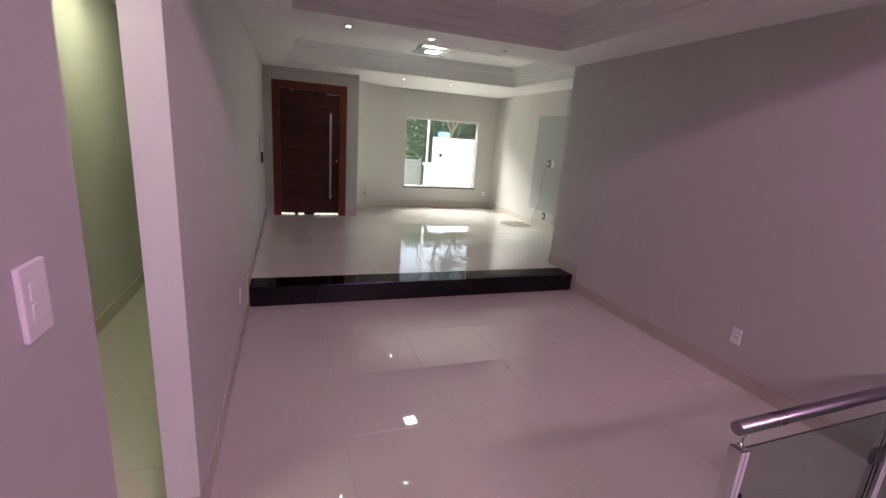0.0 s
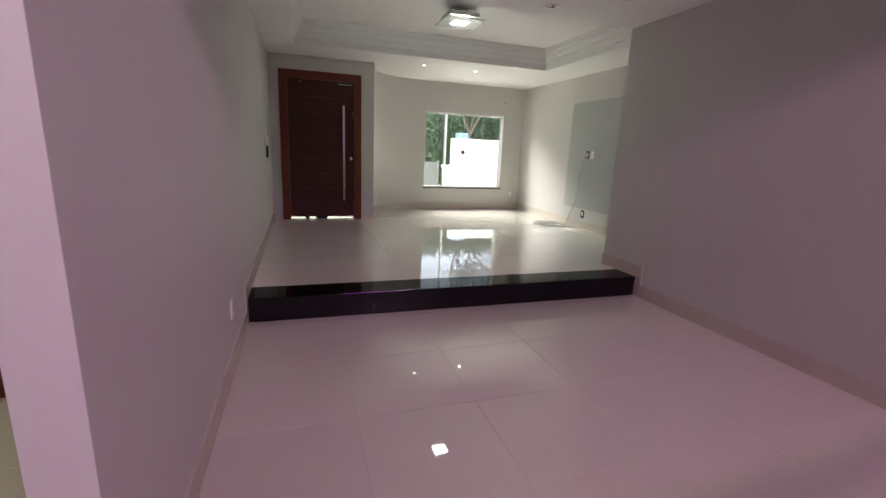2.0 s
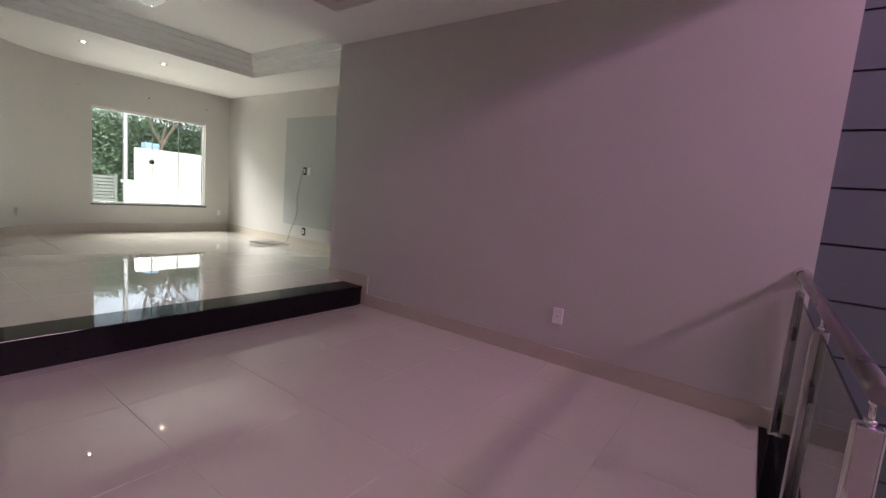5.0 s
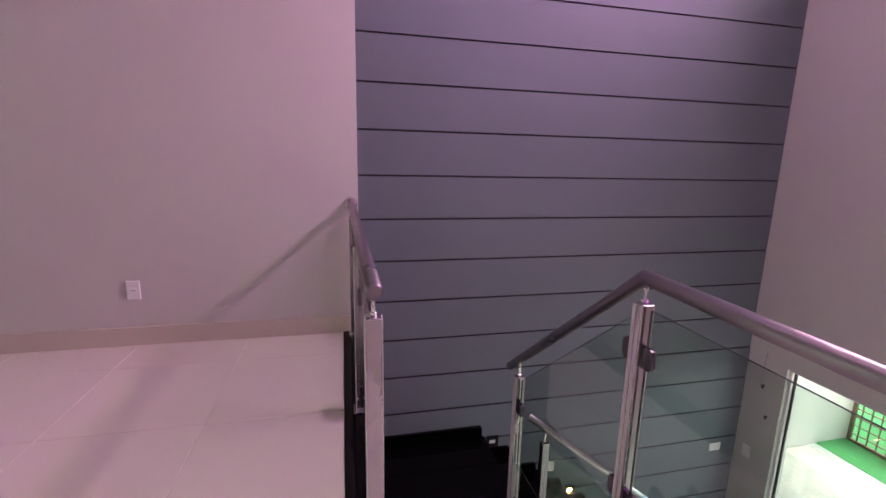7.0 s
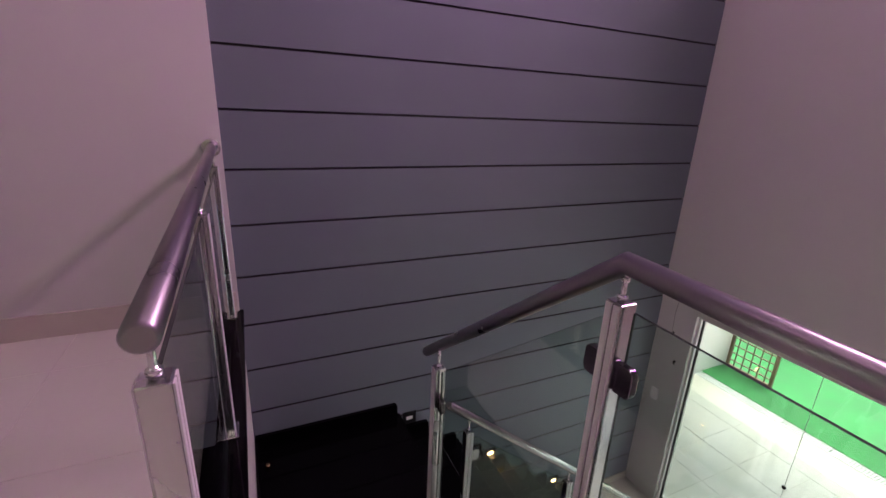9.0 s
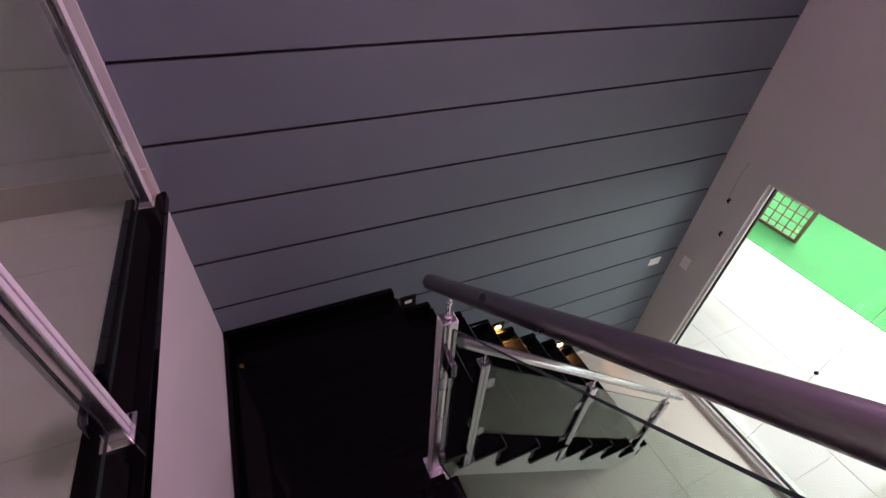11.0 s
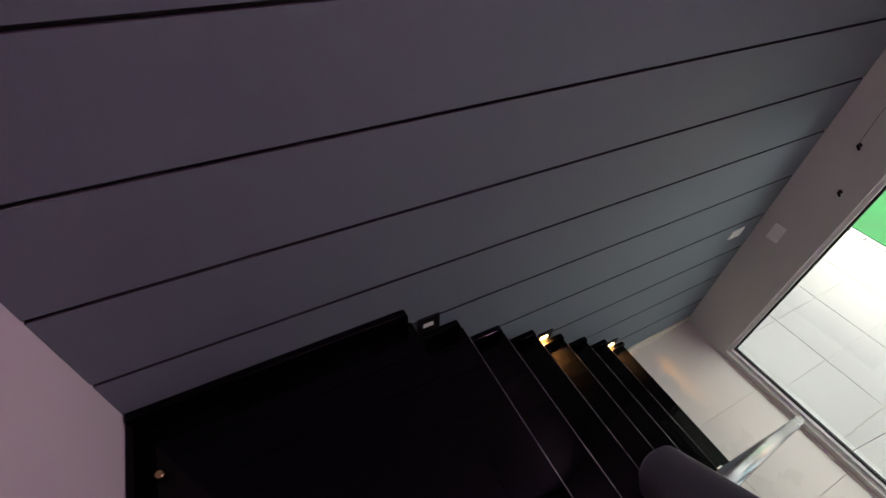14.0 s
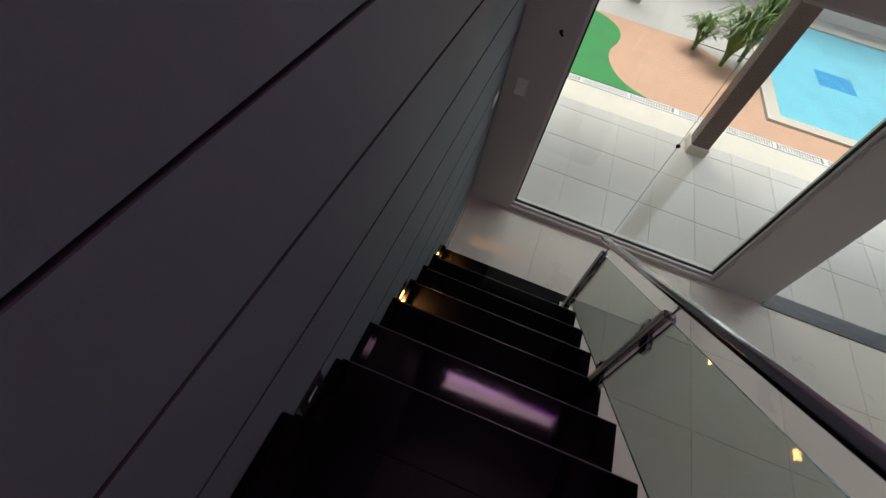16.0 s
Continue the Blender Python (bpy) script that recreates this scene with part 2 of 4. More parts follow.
YJ, YK = -2.43, -3.19   # the two sides of the open passage
XTV = 4.76          # east wall of the front room

# ---- structure ----
built("wall_west", joined([(-0.12, 0, YJ, YD + 0.15, -0.02, 3.0), (-0.12, 0, YW - 0.15, YK, -0.02, HIGH), (-0.12, 0, YK, YJ, 2.12, HIGH)]),
      PAINT, "warm white painted wall with an open passage", "wall")
built("wall_east", joined([(XR, XR + 0.16, YE, 0.53, -0.02, 3.0)]), PAINT, "warm white painted wall beside the stairwell", "wall")
built("wall_front_room_return", joined([(XR + 0.16, XTV + 0.15, 0.38, 0.53, 0, 3.0)]), PAINT, "warm white painted return wall", "wall")
built("wall_television", joined([(XTV, XTV + 0.15, 0.53, YF + 0.2, 0, 3.0)]), PAINT, "white painted wall with a grey panel", "wall")
DX0, DX1, DZ = 0.135, 1.33, UP + 2.205
built("wall_entrance", joined([(0, DX0, YD, YD + 0.15, 0, 3.0), (DX1, 1.53, YD, YD + 0.15, 0, 3.0), (DX0, DX1, YD, YD + 0.15, DZ, 3.0)]), PAINT,
      "warm white painted wall round the entrance door", "wall")
WX0, WX1, WZ0, WZ1 = 2.695, 4.325, 0.612, 2.05


def curved_wall(z0, z1, off, thick):
    """The front wall's rounded end beside the entrance."""
    inner, outer = [], []
    for k in range(37):
        a = radians(90 * k / 36)
        cx, cy, rx, ry = WX0 - 0.02, YD + 0.16, 1.165, YF - YD - 0.16
        p = Vector((cx - rx * math.cos(a), cy + ry * math.sin(a), 0))
        n = Vector((math.cos(a) / rx, -math.sin(a) / ry, 0)).normalized()
        inner.append((p + n * off)[:2])
        outer.append((p - n * thick)[:2])
    return bm_prism(inner + outer[::-1], "z", z0, z1)


built("wall_front_curved", curved_wall(0, 3.0, 0, 0.15), PAINT, "warm white rounded wall beside the front window", "wall")
built("wall_front", joined([(WX0 - 0.02, WX0, YF, YF + 0.15, 0, 3.0), (WX1, XTV, YF, YF + 0.15, 0, 3.0), (WX0, WX1, YF, YF + 0.15, 0, WZ0), (WX0, WX1, YF, YF + 0.15, WZ1, 3.0)]),
      PAINT, "warm white wall with the front window", "wall")
built("wall_stairwell_upper", joined([(-0.15, XR + 0.16, YE, YE + 0.15, 3.0, HIGH)]), PAINT, "white fascia wall above the stairwell edge", "wall")

# South wall with the garden window, the garden door and the high violet window
SX0, SX1, SZ0, SZ1 = 1.47, 3.25, -2.415, -0.445
GX0, GX1 = -1.1, 1.05
VX0, VX1, VZ0, VZ1 = 1.3, 3.2, 3.45, 4.07
built("wall_south", joined([(SX1, XS + 0.2, YW - 0.15, YW, LOW - 0.1, HIGH), (GX1, SX0, YW - 0.15, YW, LOW - 0.1, SZ1), (SX0, SX1, YW - 0.15, YW, LOW - 0.1, SZ0),
                            (-2.15, GX0, YW - 0.15, YW, LOW - 0.1, SZ1), (-2.15, SX1, YW - 0.15, YW, SZ1, VZ0), (-2.15, VX0, YW - 0.15, YW, VZ0, VZ1),
                            (VX1, SX1, YW - 0.15, YW, VZ0, VZ1), (-2.15, SX1, YW - 0.15, YW, VZ1, HIGH)]), PAINT_GREY, "pale grey painted wall with garden openings", "wall")
built("trim_lintel_band", joined([(-1.999, XS - 0.001, YW, YW + 0.009, SZ1 + 0.03, VZ0 - 0.04)]), PAINT_GREY, "pale grey plaster set proud above the patio window head", "trim")
built("wall_garden_level_west", joined([(-2.15, -2.0, YW, -1.0, LOW - 0.1, -0.18)]), PAINT, "white painted wall of the garden level", "wall")
built("wall_garden_level_north", joined([(-2.15, XT + 0.4, -1.15, -1.0, LOW - 0.1, -0.18)]), PAINT, "white painted rear wall of the garden level", "wall")
built("wall_under_floor", joined([(XT + 0.02, XS + 0.01, YE, YE + 0.15, LOW, -0.035)]), PAINT, "white painted wall below the floor edge", "wall")

# Ceilings
def ring(x0, x1, y0, y1, hx0, hx1, hy0, hy1, z0, z1):
    return [(x0, hx0, y0, y1, z0, z1), (hx1, x1, y0, y1, z0, z1), (hx0, hx1, y0, hy0, z0, z1), (hx0, hx1, hy1, y1, z0, z1)]


def tray(x0, x1, y0, y1, hx0, hx1, hy0, hy1):
    out = ring(x0, x1, y0, y1, hx0, hx1, hy0, hy1, CEIL, CEIL + 0.07)
    for k, inset in ((1, 0.035), (2, 0.075), (3, 0.115)):
        out += ring(x0, x1, y0, y1, hx0 + inset, hx1 - inset, hy0 + inset, hy1 - inset, CEIL + 0.07 * k, CEIL + 0.07 * (k + 1))
    return out + [(x0, x1, y0, y1, CEIL + 0.28, CEIL + 0.4)]


built("ceiling_front_room", joined(tray(0, XTV, 0.1, YF + 0.1, 0.375, 4.03, 0.52, 2.93)), PAINT_CEIL, "white plaster tray ceiling with stepped cornice", "ceiling")
built("ceiling_living_room", joined(tray(0, XR, YE, 0.1, 0.42, 3.0, -2.95, -0.09)), PAINT_CEIL, "white plaster tray ceiling with stepped cornice", "ceiling")
built("ceiling_stairwell", joined([(-0.15, XS + 0.2, YW - 0.15, YE + 0.15, HIGH, HIGH + 0.1)]), PAINT_CEIL, "white plaster ceiling high above the stairs", "ceiling")
built("ceiling_passage", joined([(-1.25, -0.12, -5.0, 4.0, 2.6, 2.7)]), PAINT_CEIL, "white plaster passage ceiling", "ceiling")
# Facing added on the wall end; its brighter light is put into the colour
built("trim_bright_wall_end", joined([(-0.121, 0.001, YJ - 0.004, YJ - 0.0005, 0.121, 2.118)]), surface("wall_end_bright_white", (0.79, 0.80, 0.79), 0.4, var=0.02, scale=2, bump=0.03), "white facing added to brighten the wall end beside the passage", "trim")
built("wall_passage_west", joined([(-1.2, -1.05, -5.0, -1.62, 0, 2.6), (-1.2, -1.05, -0.76, 4.0, 0, 2.6), (-1.2, -1.05, -1.62, -0.76, 2.14, 2.6)]), PAINT, "cream painted passage wall with a door opening", "wall")
built("wall_passage_north", joined([(-1.05, -0.12, 3.85, 4.0, 0, 2.6)]), PAINT, "cream painted end wall of the passage", "wall")
built("wall_passage_south", joined([(-1.05, -0.12, -5.15, -5.0, 0, 2.6)]), PAINT, "cream painted end wall of the passage", "wall")
built("wall_side_room", joined([(-1.9, -1.75, -2.0, 0, 0, 2.6)]), PAINT, "cream painted wall behind the passage door", "wall")

# Floor slabs (the tiles follow at the end)
floor = built("floor", joined([(0, XR, YE + 0.12, 0, -0.18, -0.002), (0, XT, YS, YE + 0.12, -0.18, -0.002), (0, XV, YW, YS, -0.18, -0.002), (-1.05, 0, -5.0, 3.85, -0.18, -0.002), (-1.75, -1.05, -2.0, 0, -0.18, -0.002)]), GROUT,
              "polished cream porcelain tile floor", "floor")
floor_front = built("floor_front_room", joined([(0, XTV, 0.29, YF, 0, UP - 0.002)]), GROUT, "polished cream porcelain tile floor, one step up", "floor")
floor_low = built("floor_garden_level", joined([(-2.0, XS, YW, -1.15, LOW - 0.15, LOW - 0.004)]), GROUT, "satin cream porcelain floor of the garden level", "floor")

# Step up to the front room
step = thing("granite_step", "polished black granite step up to the front room", "step", (1.8, 0.14, 0), kind="structure")
part("riser", bm_box(0.003, XR - 0.004, 0.006, 0.03, 0, UP - 0.028, 0.001), GRANITE_STEP, step)
part("tread", bm_box(0.003, XR - 0.002, 0.0, 0.29, UP - 0.028, UP + 0.004, 0.004), GRANITE, step)
part("front_edge", bm_box(0.004, XR - 0.003, -0.003, -0.0005, UP - 0.026, UP - 0.001), GRANITE_STEP, step)

# Skirtings
SK = 0.12
built("baseboard_east", joined([(XR - 0.012, XR, YE + 0.01, -0.075, 0, SK), (XR - 0.0125, XR, -0.075, 0.53, 0, UP + 0.125), (XR, XR + 0.16, 0.53, 0.542, UP, UP + SK)]), SKIRT, "beige porcelain skirting with a step", "skirting")
built("baseboard_west", joined([(0, 0.012, YJ, -0.08, 0, SK), (0, 0.0125, -0.08, YD, 0, UP + SK), (-0.132, 0.012, YJ - 0.012, YJ, 0, SK), (0, 0.012, YW, YK, 0, SK)]), SKIRT, "beige porcelain skirting", "skirting")
built("baseboard_front", joined([(1.345, 1.53, YD - 0.012, YD, UP, UP + SK), (WX0 - 0.02, XTV, YF - 0.012, YF, UP, UP + SK), (XTV - 0.012, XTV, 0.54, YF - 0.012, UP, UP + SK)]), SKIRT, "beige porcelain skirting", "skirting")
built("baseboard_curved", curved_wall(UP, UP + SK, 0.012, 0.01), SKIRT, "beige porcelain skirting along the rounded wall", "skirting")
built("baseboard_passage", joined([(-1.05, -1.038, -0.65, 3.85, 0, SK), (-1.05, -1.038, -5.0, -1.73, 0, SK), (-0.132, -0.12, YJ, 3.85, 0, SK)]), SKIRT, "beige porcelain skirting", "skirting")
built("baseboard_garden_level", joined([(XS - 0.012, XS, YW + 0.012, -6.1, LOW, LOW + 0.07)]), SKIRT, "beige porcelain skirting", "skirting")

# Granite kerb under the north balustrade
kerb = thing("granite_kerb", "polished black granite kerb along the floor edge", "kerb", (2.6, YE + 0.05, 0), kind="structure")
part("kerb_slab", bm_box(XT, XS - 0.003, YE - 0.02, YE + 0.115, -0.035, 0.006, 0.003), GRANITE, kerb)
part("top_edge", bm_box(XT - 0.03, XT, YS - 0.06, YE + 0.115, -0.035, 0.006, 0.003), GRANITE, kerb)
part("side_slab", bm_box(XV - 0.02, XT - 0.03, YS - 0.06, YS + 0.06, -0.035, 0.006, 0.003), GRANITE, kerb)
built("wall_floor_edge", joined([(XV, XT - 0.035, YS, YS + 0.05, -0.3, -0.036), (XV - 0.05, XV, YW, YS, -0.3, -0.19)]), PAINT, "white painted edge of the floor slab", "wall")

# ---- stairs ----
stairs = thing("staircase", "polished black granite stairs with a landing and white stringer", "staircase", (3.0, -4.3, LOW), kind="structure")
for k in range(1, 5):
    x, z = XT + GO1 * (k - 1), -RISE1 * k
    part("tread", bm_box(x - 0.002, x + GO1 + 0.025, YS - 0.02, YE - 0.004, z - 0.028, z, 0.004), GRANITE, stairs)
for k in range(5):
    x, z = XT + GO1 * k, -RISE1 * k
    part("riser", bm_box(x - 0.012, x + 0.008, YS - 0.005, YE - 0.004, z - RISE1, z - 0.029), GRANITE, stairs)
part("landing", bm_box(XL - 0.005, XS - 0.004, YL - 0.02, YE - 0.004, LAND - 0.03, LAND, 0.004), GRANITE, stairs)
for k in range(1, 8):
    y, z = YL - GO2 * (k - 1), LAND - RISE2 * k
    tread = part("tread", bm_box(XB - 0.015, XS - 0.004, y - GO2 - 0.025, y + 0.002, z - 0.028, z, 0.004), GRANITE, stairs)
    part("nosing", bm_tube([(XB - 0.011, y - GO2 - 0.0225, z - 0.0032), (XS - 0.024, y - GO2 - 0.0225, z - 0.0032)], 0.0034, 10), EDGE, tread, "pale front edge with its glint in the colour")
for k in range(8):
    y, z = YL - GO2 * k, LAND - RISE2 * k
    part("riser", bm_box(XB - 0.003, XS - 0.004, y - 0.008, y + 0.012, z - RISE2, z - 0.029), GRANITE, stairs)


def saw1():
    pts = []
    for k in range(5):
        pts += [(XT + GO1 * k + 0.009, -RISE1 * k - 0.031 if k else -0.037), (XT + GO1 * k + 0.009, -RISE1 * (k + 1) - 0.031)]
    pts += [(XS - 0.006, LAND - 0.031), (XS - 0.006, LAND - 0.17), (XL + 0.05, LAND - 0.17), (XT + 0.009, -0.30)]
    return pts


def saw2():
    pts = [(YL + 0.014, LAND - 0.031)]
    for k in range(8):
        y, z = YL - GO2 * k + 0.014, LAND - RISE2 * k
        pts += [(y, z - 0.031), (y, max(z - RISE2 - 0.031, LOW))]
    pts += [(YL - GO2 * 7 + 0.3, LOW), (YL + 0.014, LAND - 0.3)]
    return pts[1:]


part("stringer", bm_prism(saw1(), "y", YS, YE - 0.006), PAINT, stairs, "white plastered body of the upper flight")
part("stringer", bm_prism(saw2(), "x", XB, XS - 0.006), PAINT, stairs, "white plastered body of the lower flight")
part("landing_support", bm_box(XL + 0.06, XS - 0.006, YL + 0.016, YS - 0.002, LAND - 0.17, LAND - 0.031), PAINT, stairs, "white plastered landing slab")
# Stepped granite skirting along the grooved wall, rounded at its upper corners


def skirt_piece(y0, y1, z0, z1):
    r = 0.018
    return bm_prism([(y1, z0), (y0, z0), (y0, z1 - r), (y0 + r * 0.3, z1 - r * 0.3), (y0 + r, z1), (y1, z1)], "x", XS - 0.030, XS - 0.001, 0.002)


part("skirting", skirt_piece(YL + 0.003, YE - 0.006, LAND, LAND + 0.095), GRANITE, stairs)
part("skirting", bm_box(XL, XS - 0.024, YE - 0.024, YE - 0.003, LAND, LAND + 0.08, 0.002), GRANITE, stairs)
for k in range(1, 8):
    y, z = YL - GO2 * k, LAND - RISE2 * k
    part("skirting", skirt_piece(y + 0.003, y + GO2 + 0.002, z, z + 0.074), GRANITE, stairs)
for k in range(1, 5):
    x, z = XT + GO1 * (k - 1), -RISE1 * k
    part("skirting", bm_box(x, x + GO1 - 0.002, YE - 0.024, YE - 0.003, z, z + 0.075, 0.002), GRANITE, stairs)

# ---- balustrades ----
TR = 0.0225


def post(parent, x, y, z0, z1, along, pin, clamps=(0.2, 0.75), sides=(-1, 1), metal=CLAMP):
    """A square post: dark body with a pale slotted face, a foot plate, a pin with two collars to the tube, and glass clamps."""
    p = part("post", bm_box(x - 0.021, x + 0.021, y - 0.021, y + 0.021, z0 + 0.006, z1, 0.003), STEEL, parent)
    for s in (-1, 1):
        if along == "x":
            part("slot_strip", bm_box(x - 0.017, x - 0.003, y + s * 0.0215 - 0.002, y + s * 0.0215 + 0.002, z0 + 0.01, z1 - 0.004), ALU, p, "pale aluminium strip")
            part("slot_strip", bm_box(x + 0.003, x + 0.017, y + s * 0.0215 - 0.002, y + s * 0.0215 + 0.002, z0 + 0.01, z1 - 0.004), ALU, p, "pale aluminium strip")
        else:
            part("slot_strip", bm_box(x + s * 0.0215 - 0.002, x + s * 0.0215 + 0.002, y - 0.017, y - 0.003, z0 + 0.01, z1 - 0.004), ALU, p, "pale aluminium strip")
            part("slot_strip", bm_box(x + s * 0.0215 - 0.002, x + s * 0.0215 + 0.002, y + 0.003, y + 0.017, z0 + 0.01, z1 - 0.004), ALU, p, "pale aluminium strip")
    part("foot_plate", bm_box(x - 0.042, x + 0.042, y - 0.034, y + 0.034, z0, z0 + 0.007, 0.002), CHROME, p)
    bm = bm_disc((x, y, (z1 + pin) / 2), (0, 0, 1), 0.0055, pin - z1 + 0.02, 12)
    bm_disc((x, y, z1 + 0.008), (0, 0, 1), 0.011, 0.012, 14, bm)
    bm_disc((x, y, pin - 0.008), (0, 0, 1), 0.009, 0.012, 14, bm)
    part("pin", bm, CHROME, p, "chrome pin with collars")
    for c in clamps:
        z = z0 + (z1 - z0) * c
        for s in sides:
            w = 0.043
            prof = []
            for k in range(9):
                a = radians(-90 + 180 * k / 8)
                prof.append((s * (0.023 + w - 0.016 + 0.016 * math.cos(a)), (0.017 if a > 0 else -0.017) + 0.016 * math.sin(a)))
            prof += [(s * 0.023, 0.033), (s * 0.023, -0.033)]
            if along == "x":
                bm = bm_prism([(x + a, z + b) for a, b in prof], "y", y - 0.009, y + 0.009, 0.002)
            else:
                bm = bm_prism([(y + a, z + b) for a, b in prof], "x", x - 0.009, x + 0.009, 0.002)
            part("glass_clamp", bm, metal, p, "polished glass clamp")
    return p


def pane_along(parent, along, c, pts):
    """A sheet of toughened glass, 8 mm thick, with its outline given along the run."""
    ax = "y" if along == "x" else "x"
    ob = part("glass_panel", bm_prism(pts, ax, c - 0.004, c + 0.004, 0.001), GLASS, parent, "clear toughened glass panel")
    ob.data.materials.append(GLASS_EDGE)
    across = 1 if along == "x" else 0
    for f in ob.data.polygons:
        if abs(f.normal[across]) < 0.5:
            f.material_index = 1
    return ob


north = thing("balustrade", "glass balustrade with steel posts along the floor edge", "balustrade", (2.6, YE + 0.05, 0), "stair balustrades")
YN = YE + 0.045
part("handrail", bm_tube([(1.668, YN - 0.016, 0.858), (XR - 0.012, YN, 0.895)], TR), TUBE, north)
part("wall_flange", bm_disc((XR - 0.006, YN, 0.895), (1, 0, 0), 0.042, 0.01), CHROME, north)
for x in (1.71, 2.57, 3.53):
    post(north, x, YN - 0.016 * (3.57 - x) / 1.9, 0.006, 0.782 + 0.0168 * (x - 1.7), "x", 0.858 - TR + 0.002 + 0.0168 * (x - 1.7), (0.16, 0.72), (1,) if x < 2 else (-1,) if x > 3 else (-1, 1))
for a, b in ((1.745, 2.535), (2.605, 3.495)):
    pane_along(north, "x", YN - 0.016 * (3.57 - (a + b) / 2) / 1.9, [(a, 0.07), (b, 0.07), (b, 0.785), (a, 0.772)])

south = thing("balustrade", "glass balustrade with a sloping rail down the upper flight", "balustrade", (1.65, YS, 0), "stair balustrades")
YP = YS + 0.005
part("handrail", bm_tube([(XV - 0.05, YP + 0.036, 0.845), (1.69, YP + 0.003, 0.86), (2.69, YP - 0.016, 0.098)], TR), TUBE, south)
post(south, 1.69, YP, 0.006, 0.782, "x", 0.858 - TR, (0.18, 0.8))
post(south, 2.525, YP, -RISE1 * 4, 0.215 - 0.09, "x", 0.215 - TR, (0.2, 0.82), (-1,))
post(south, 0.84, YP + 0.032, 0.006, 0.772, "x", 0.847 - TR, sides=(1,))
pane_along(south, "x", YP, [(0.875, 0.07), (1.655, 0.07), (1.655, 0.772), (0.875, 0.76)])
pane_along(south, "x", YP, [(1.725, -0.04), (2.49, -0.66), (2.49, 0.12), (1.725, 0.735)])

lower = thing("balustrade", "glass balustrade down the lower flight to the garden level", "balustrade", (2.72, -5.0, LOW), "stair balustrades")
XP = XB + 0.02


def zrail(y):
    return -0.187 + (y + 4.29) * 0.818


# Paler metal than the upper rails: light from outside is put into the colour
part("handrail", bm_tube([(XP, -4.285, zrail(-4.285)), (XP, -6.13, zrail(-6.13))], TR * 0.95), STEEL, lower)
for y, k in ((-4.40, 1), (-5.10, 4), (-5.96, 7)):
    post(lower, XP, y, LAND - RISE2 * k, zrail(y) - 0.085, "y", zrail(y) - TR + 0.002, (0.3, 0.8), (-1,) if k == 1 else (1,) if k == 7 else (-1, 1), STEEL)
for a, b in ((-4.435, -5.065), (-5.135, -5.925)):
    pane_along(lower, "y", XP, [(a, zrail(a) - 0.62), (b, zrail(b) - 0.62), (b, zrail(b) - 0.10), (a, zrail(a) - 0.10)])

stop = thing("floor_stop", "small round brass stop on the stair landing", "stop", (3.405, -3.485, LAND))
part("knob", bm_disc((3.405, -3.485, LAND + 0.014), (0, 0, 1), 0.014, 0.028, 18), surface("brass", (0.45, 0.3, 0.16), 0.25, metal=1.0), stop)

# ---- entrance door ----
door = thing("door_1", "closed dark red-brown wooden entrance door with long steel pull", "door", (0.67, YD, UP), kind="structure")
FW = 0.115
part("door_frame", joined([(DX0, DX0 + FW, YD - 0.02, YD + 0.15, UP, DZ), (DX1 - FW, DX1, YD - 0.02, YD + 0.15, UP, DZ), (DX0 + FW, DX1 - FW, YD - 0.0195, YD + 0.15, DZ - FW, DZ)]), WOOD_FRAME, door, "red-brown wooden frame")
leaf = part("door_leaf", bm_box(DX0 + FW + 0.0006, DX1 - FW - 0.0006, YD + 0.075, YD + 0.10, UP + 0.032, DZ - FW - 0.0006), WOOD_LEAF, door)
lx0, lx1 = DX0 + FW + 0.004, DX1 - FW - 0.004
part("stile", bm_box(lx1 - 0.11, lx1, YD + 0.055, YD + 0.075, UP + 0.032, DZ - FW - 0.012, 0.002), WOOD_LEAF, leaf)
pz0, pz1 = UP + 0.032, DZ - FW - 0.012
for k in range(9):
    a, b = pz0 + (pz1 - pz0) * k / 9, pz0 + (pz1 - pz0) * (k + 1) / 9
    part("plank", bm_box(lx0, lx1 - 0.113, YD + 0.056, YD + 0.075, a + 0.0007, b - 0.0007, 0.0012), WOOD_LEAF, leaf)
pull = part("pull_handle", bm_box(lx1 - 0.165, lx1 - 0.13, YD - 0.005, YD + 0.012, UP + 0.30, UP + 1.75, 0.004), CHROME, door, "long polished steel pull")
for z in (0.42, 1.6):
    part("standoff", bm_disc((lx1 - 0.148, YD + 0.034, UP + z), (0, 1, 0), 0.012, 0.044), CHROME, pull)
part("lock", bm_box(lx1 - 0.05, lx1 - 0.012, YD + 0.049, YD + 0.056, UP + 0.93, UP + 0.985, 0.003), CHROME, door)
part("closer", bm_box(lx0 + 0.17, lx0 + 0.2, YD + 0.04, YD + 0.056, pz1 - 0.03, pz1 - 0.005, 0.003), CHROME, door)
for a, b in ((0.22, 0.285), (0.39, 0.57)):
    part("bottom_seal", bm_box(lx0 + (lx1 - lx0) * a, lx0 + (lx1 - lx0) * b, YD + 0.058, YD + 0.098, UP + 0.001, UP + 0.031), PLASTIC_B, leaf, "black bottom seal")
arm = part("closer_arm", bm_box(lx1 - 0.22, lx1 - 0.01, YD + 0.02, YD + 0.05, pz1 - 0.035, pz1 - 0.012, 0.004), STEEL, door, "steel closer arm")
part("bolt", bm_box(lx1 - 0.01, lx1 - 0.001, YD + 0.05, YD + 0.056, UP + 1.6, UP + 1.66), CHROME, door)
THRESH = surface("pale_threshold", (0.62, 0.6, 0.56), 0.4)
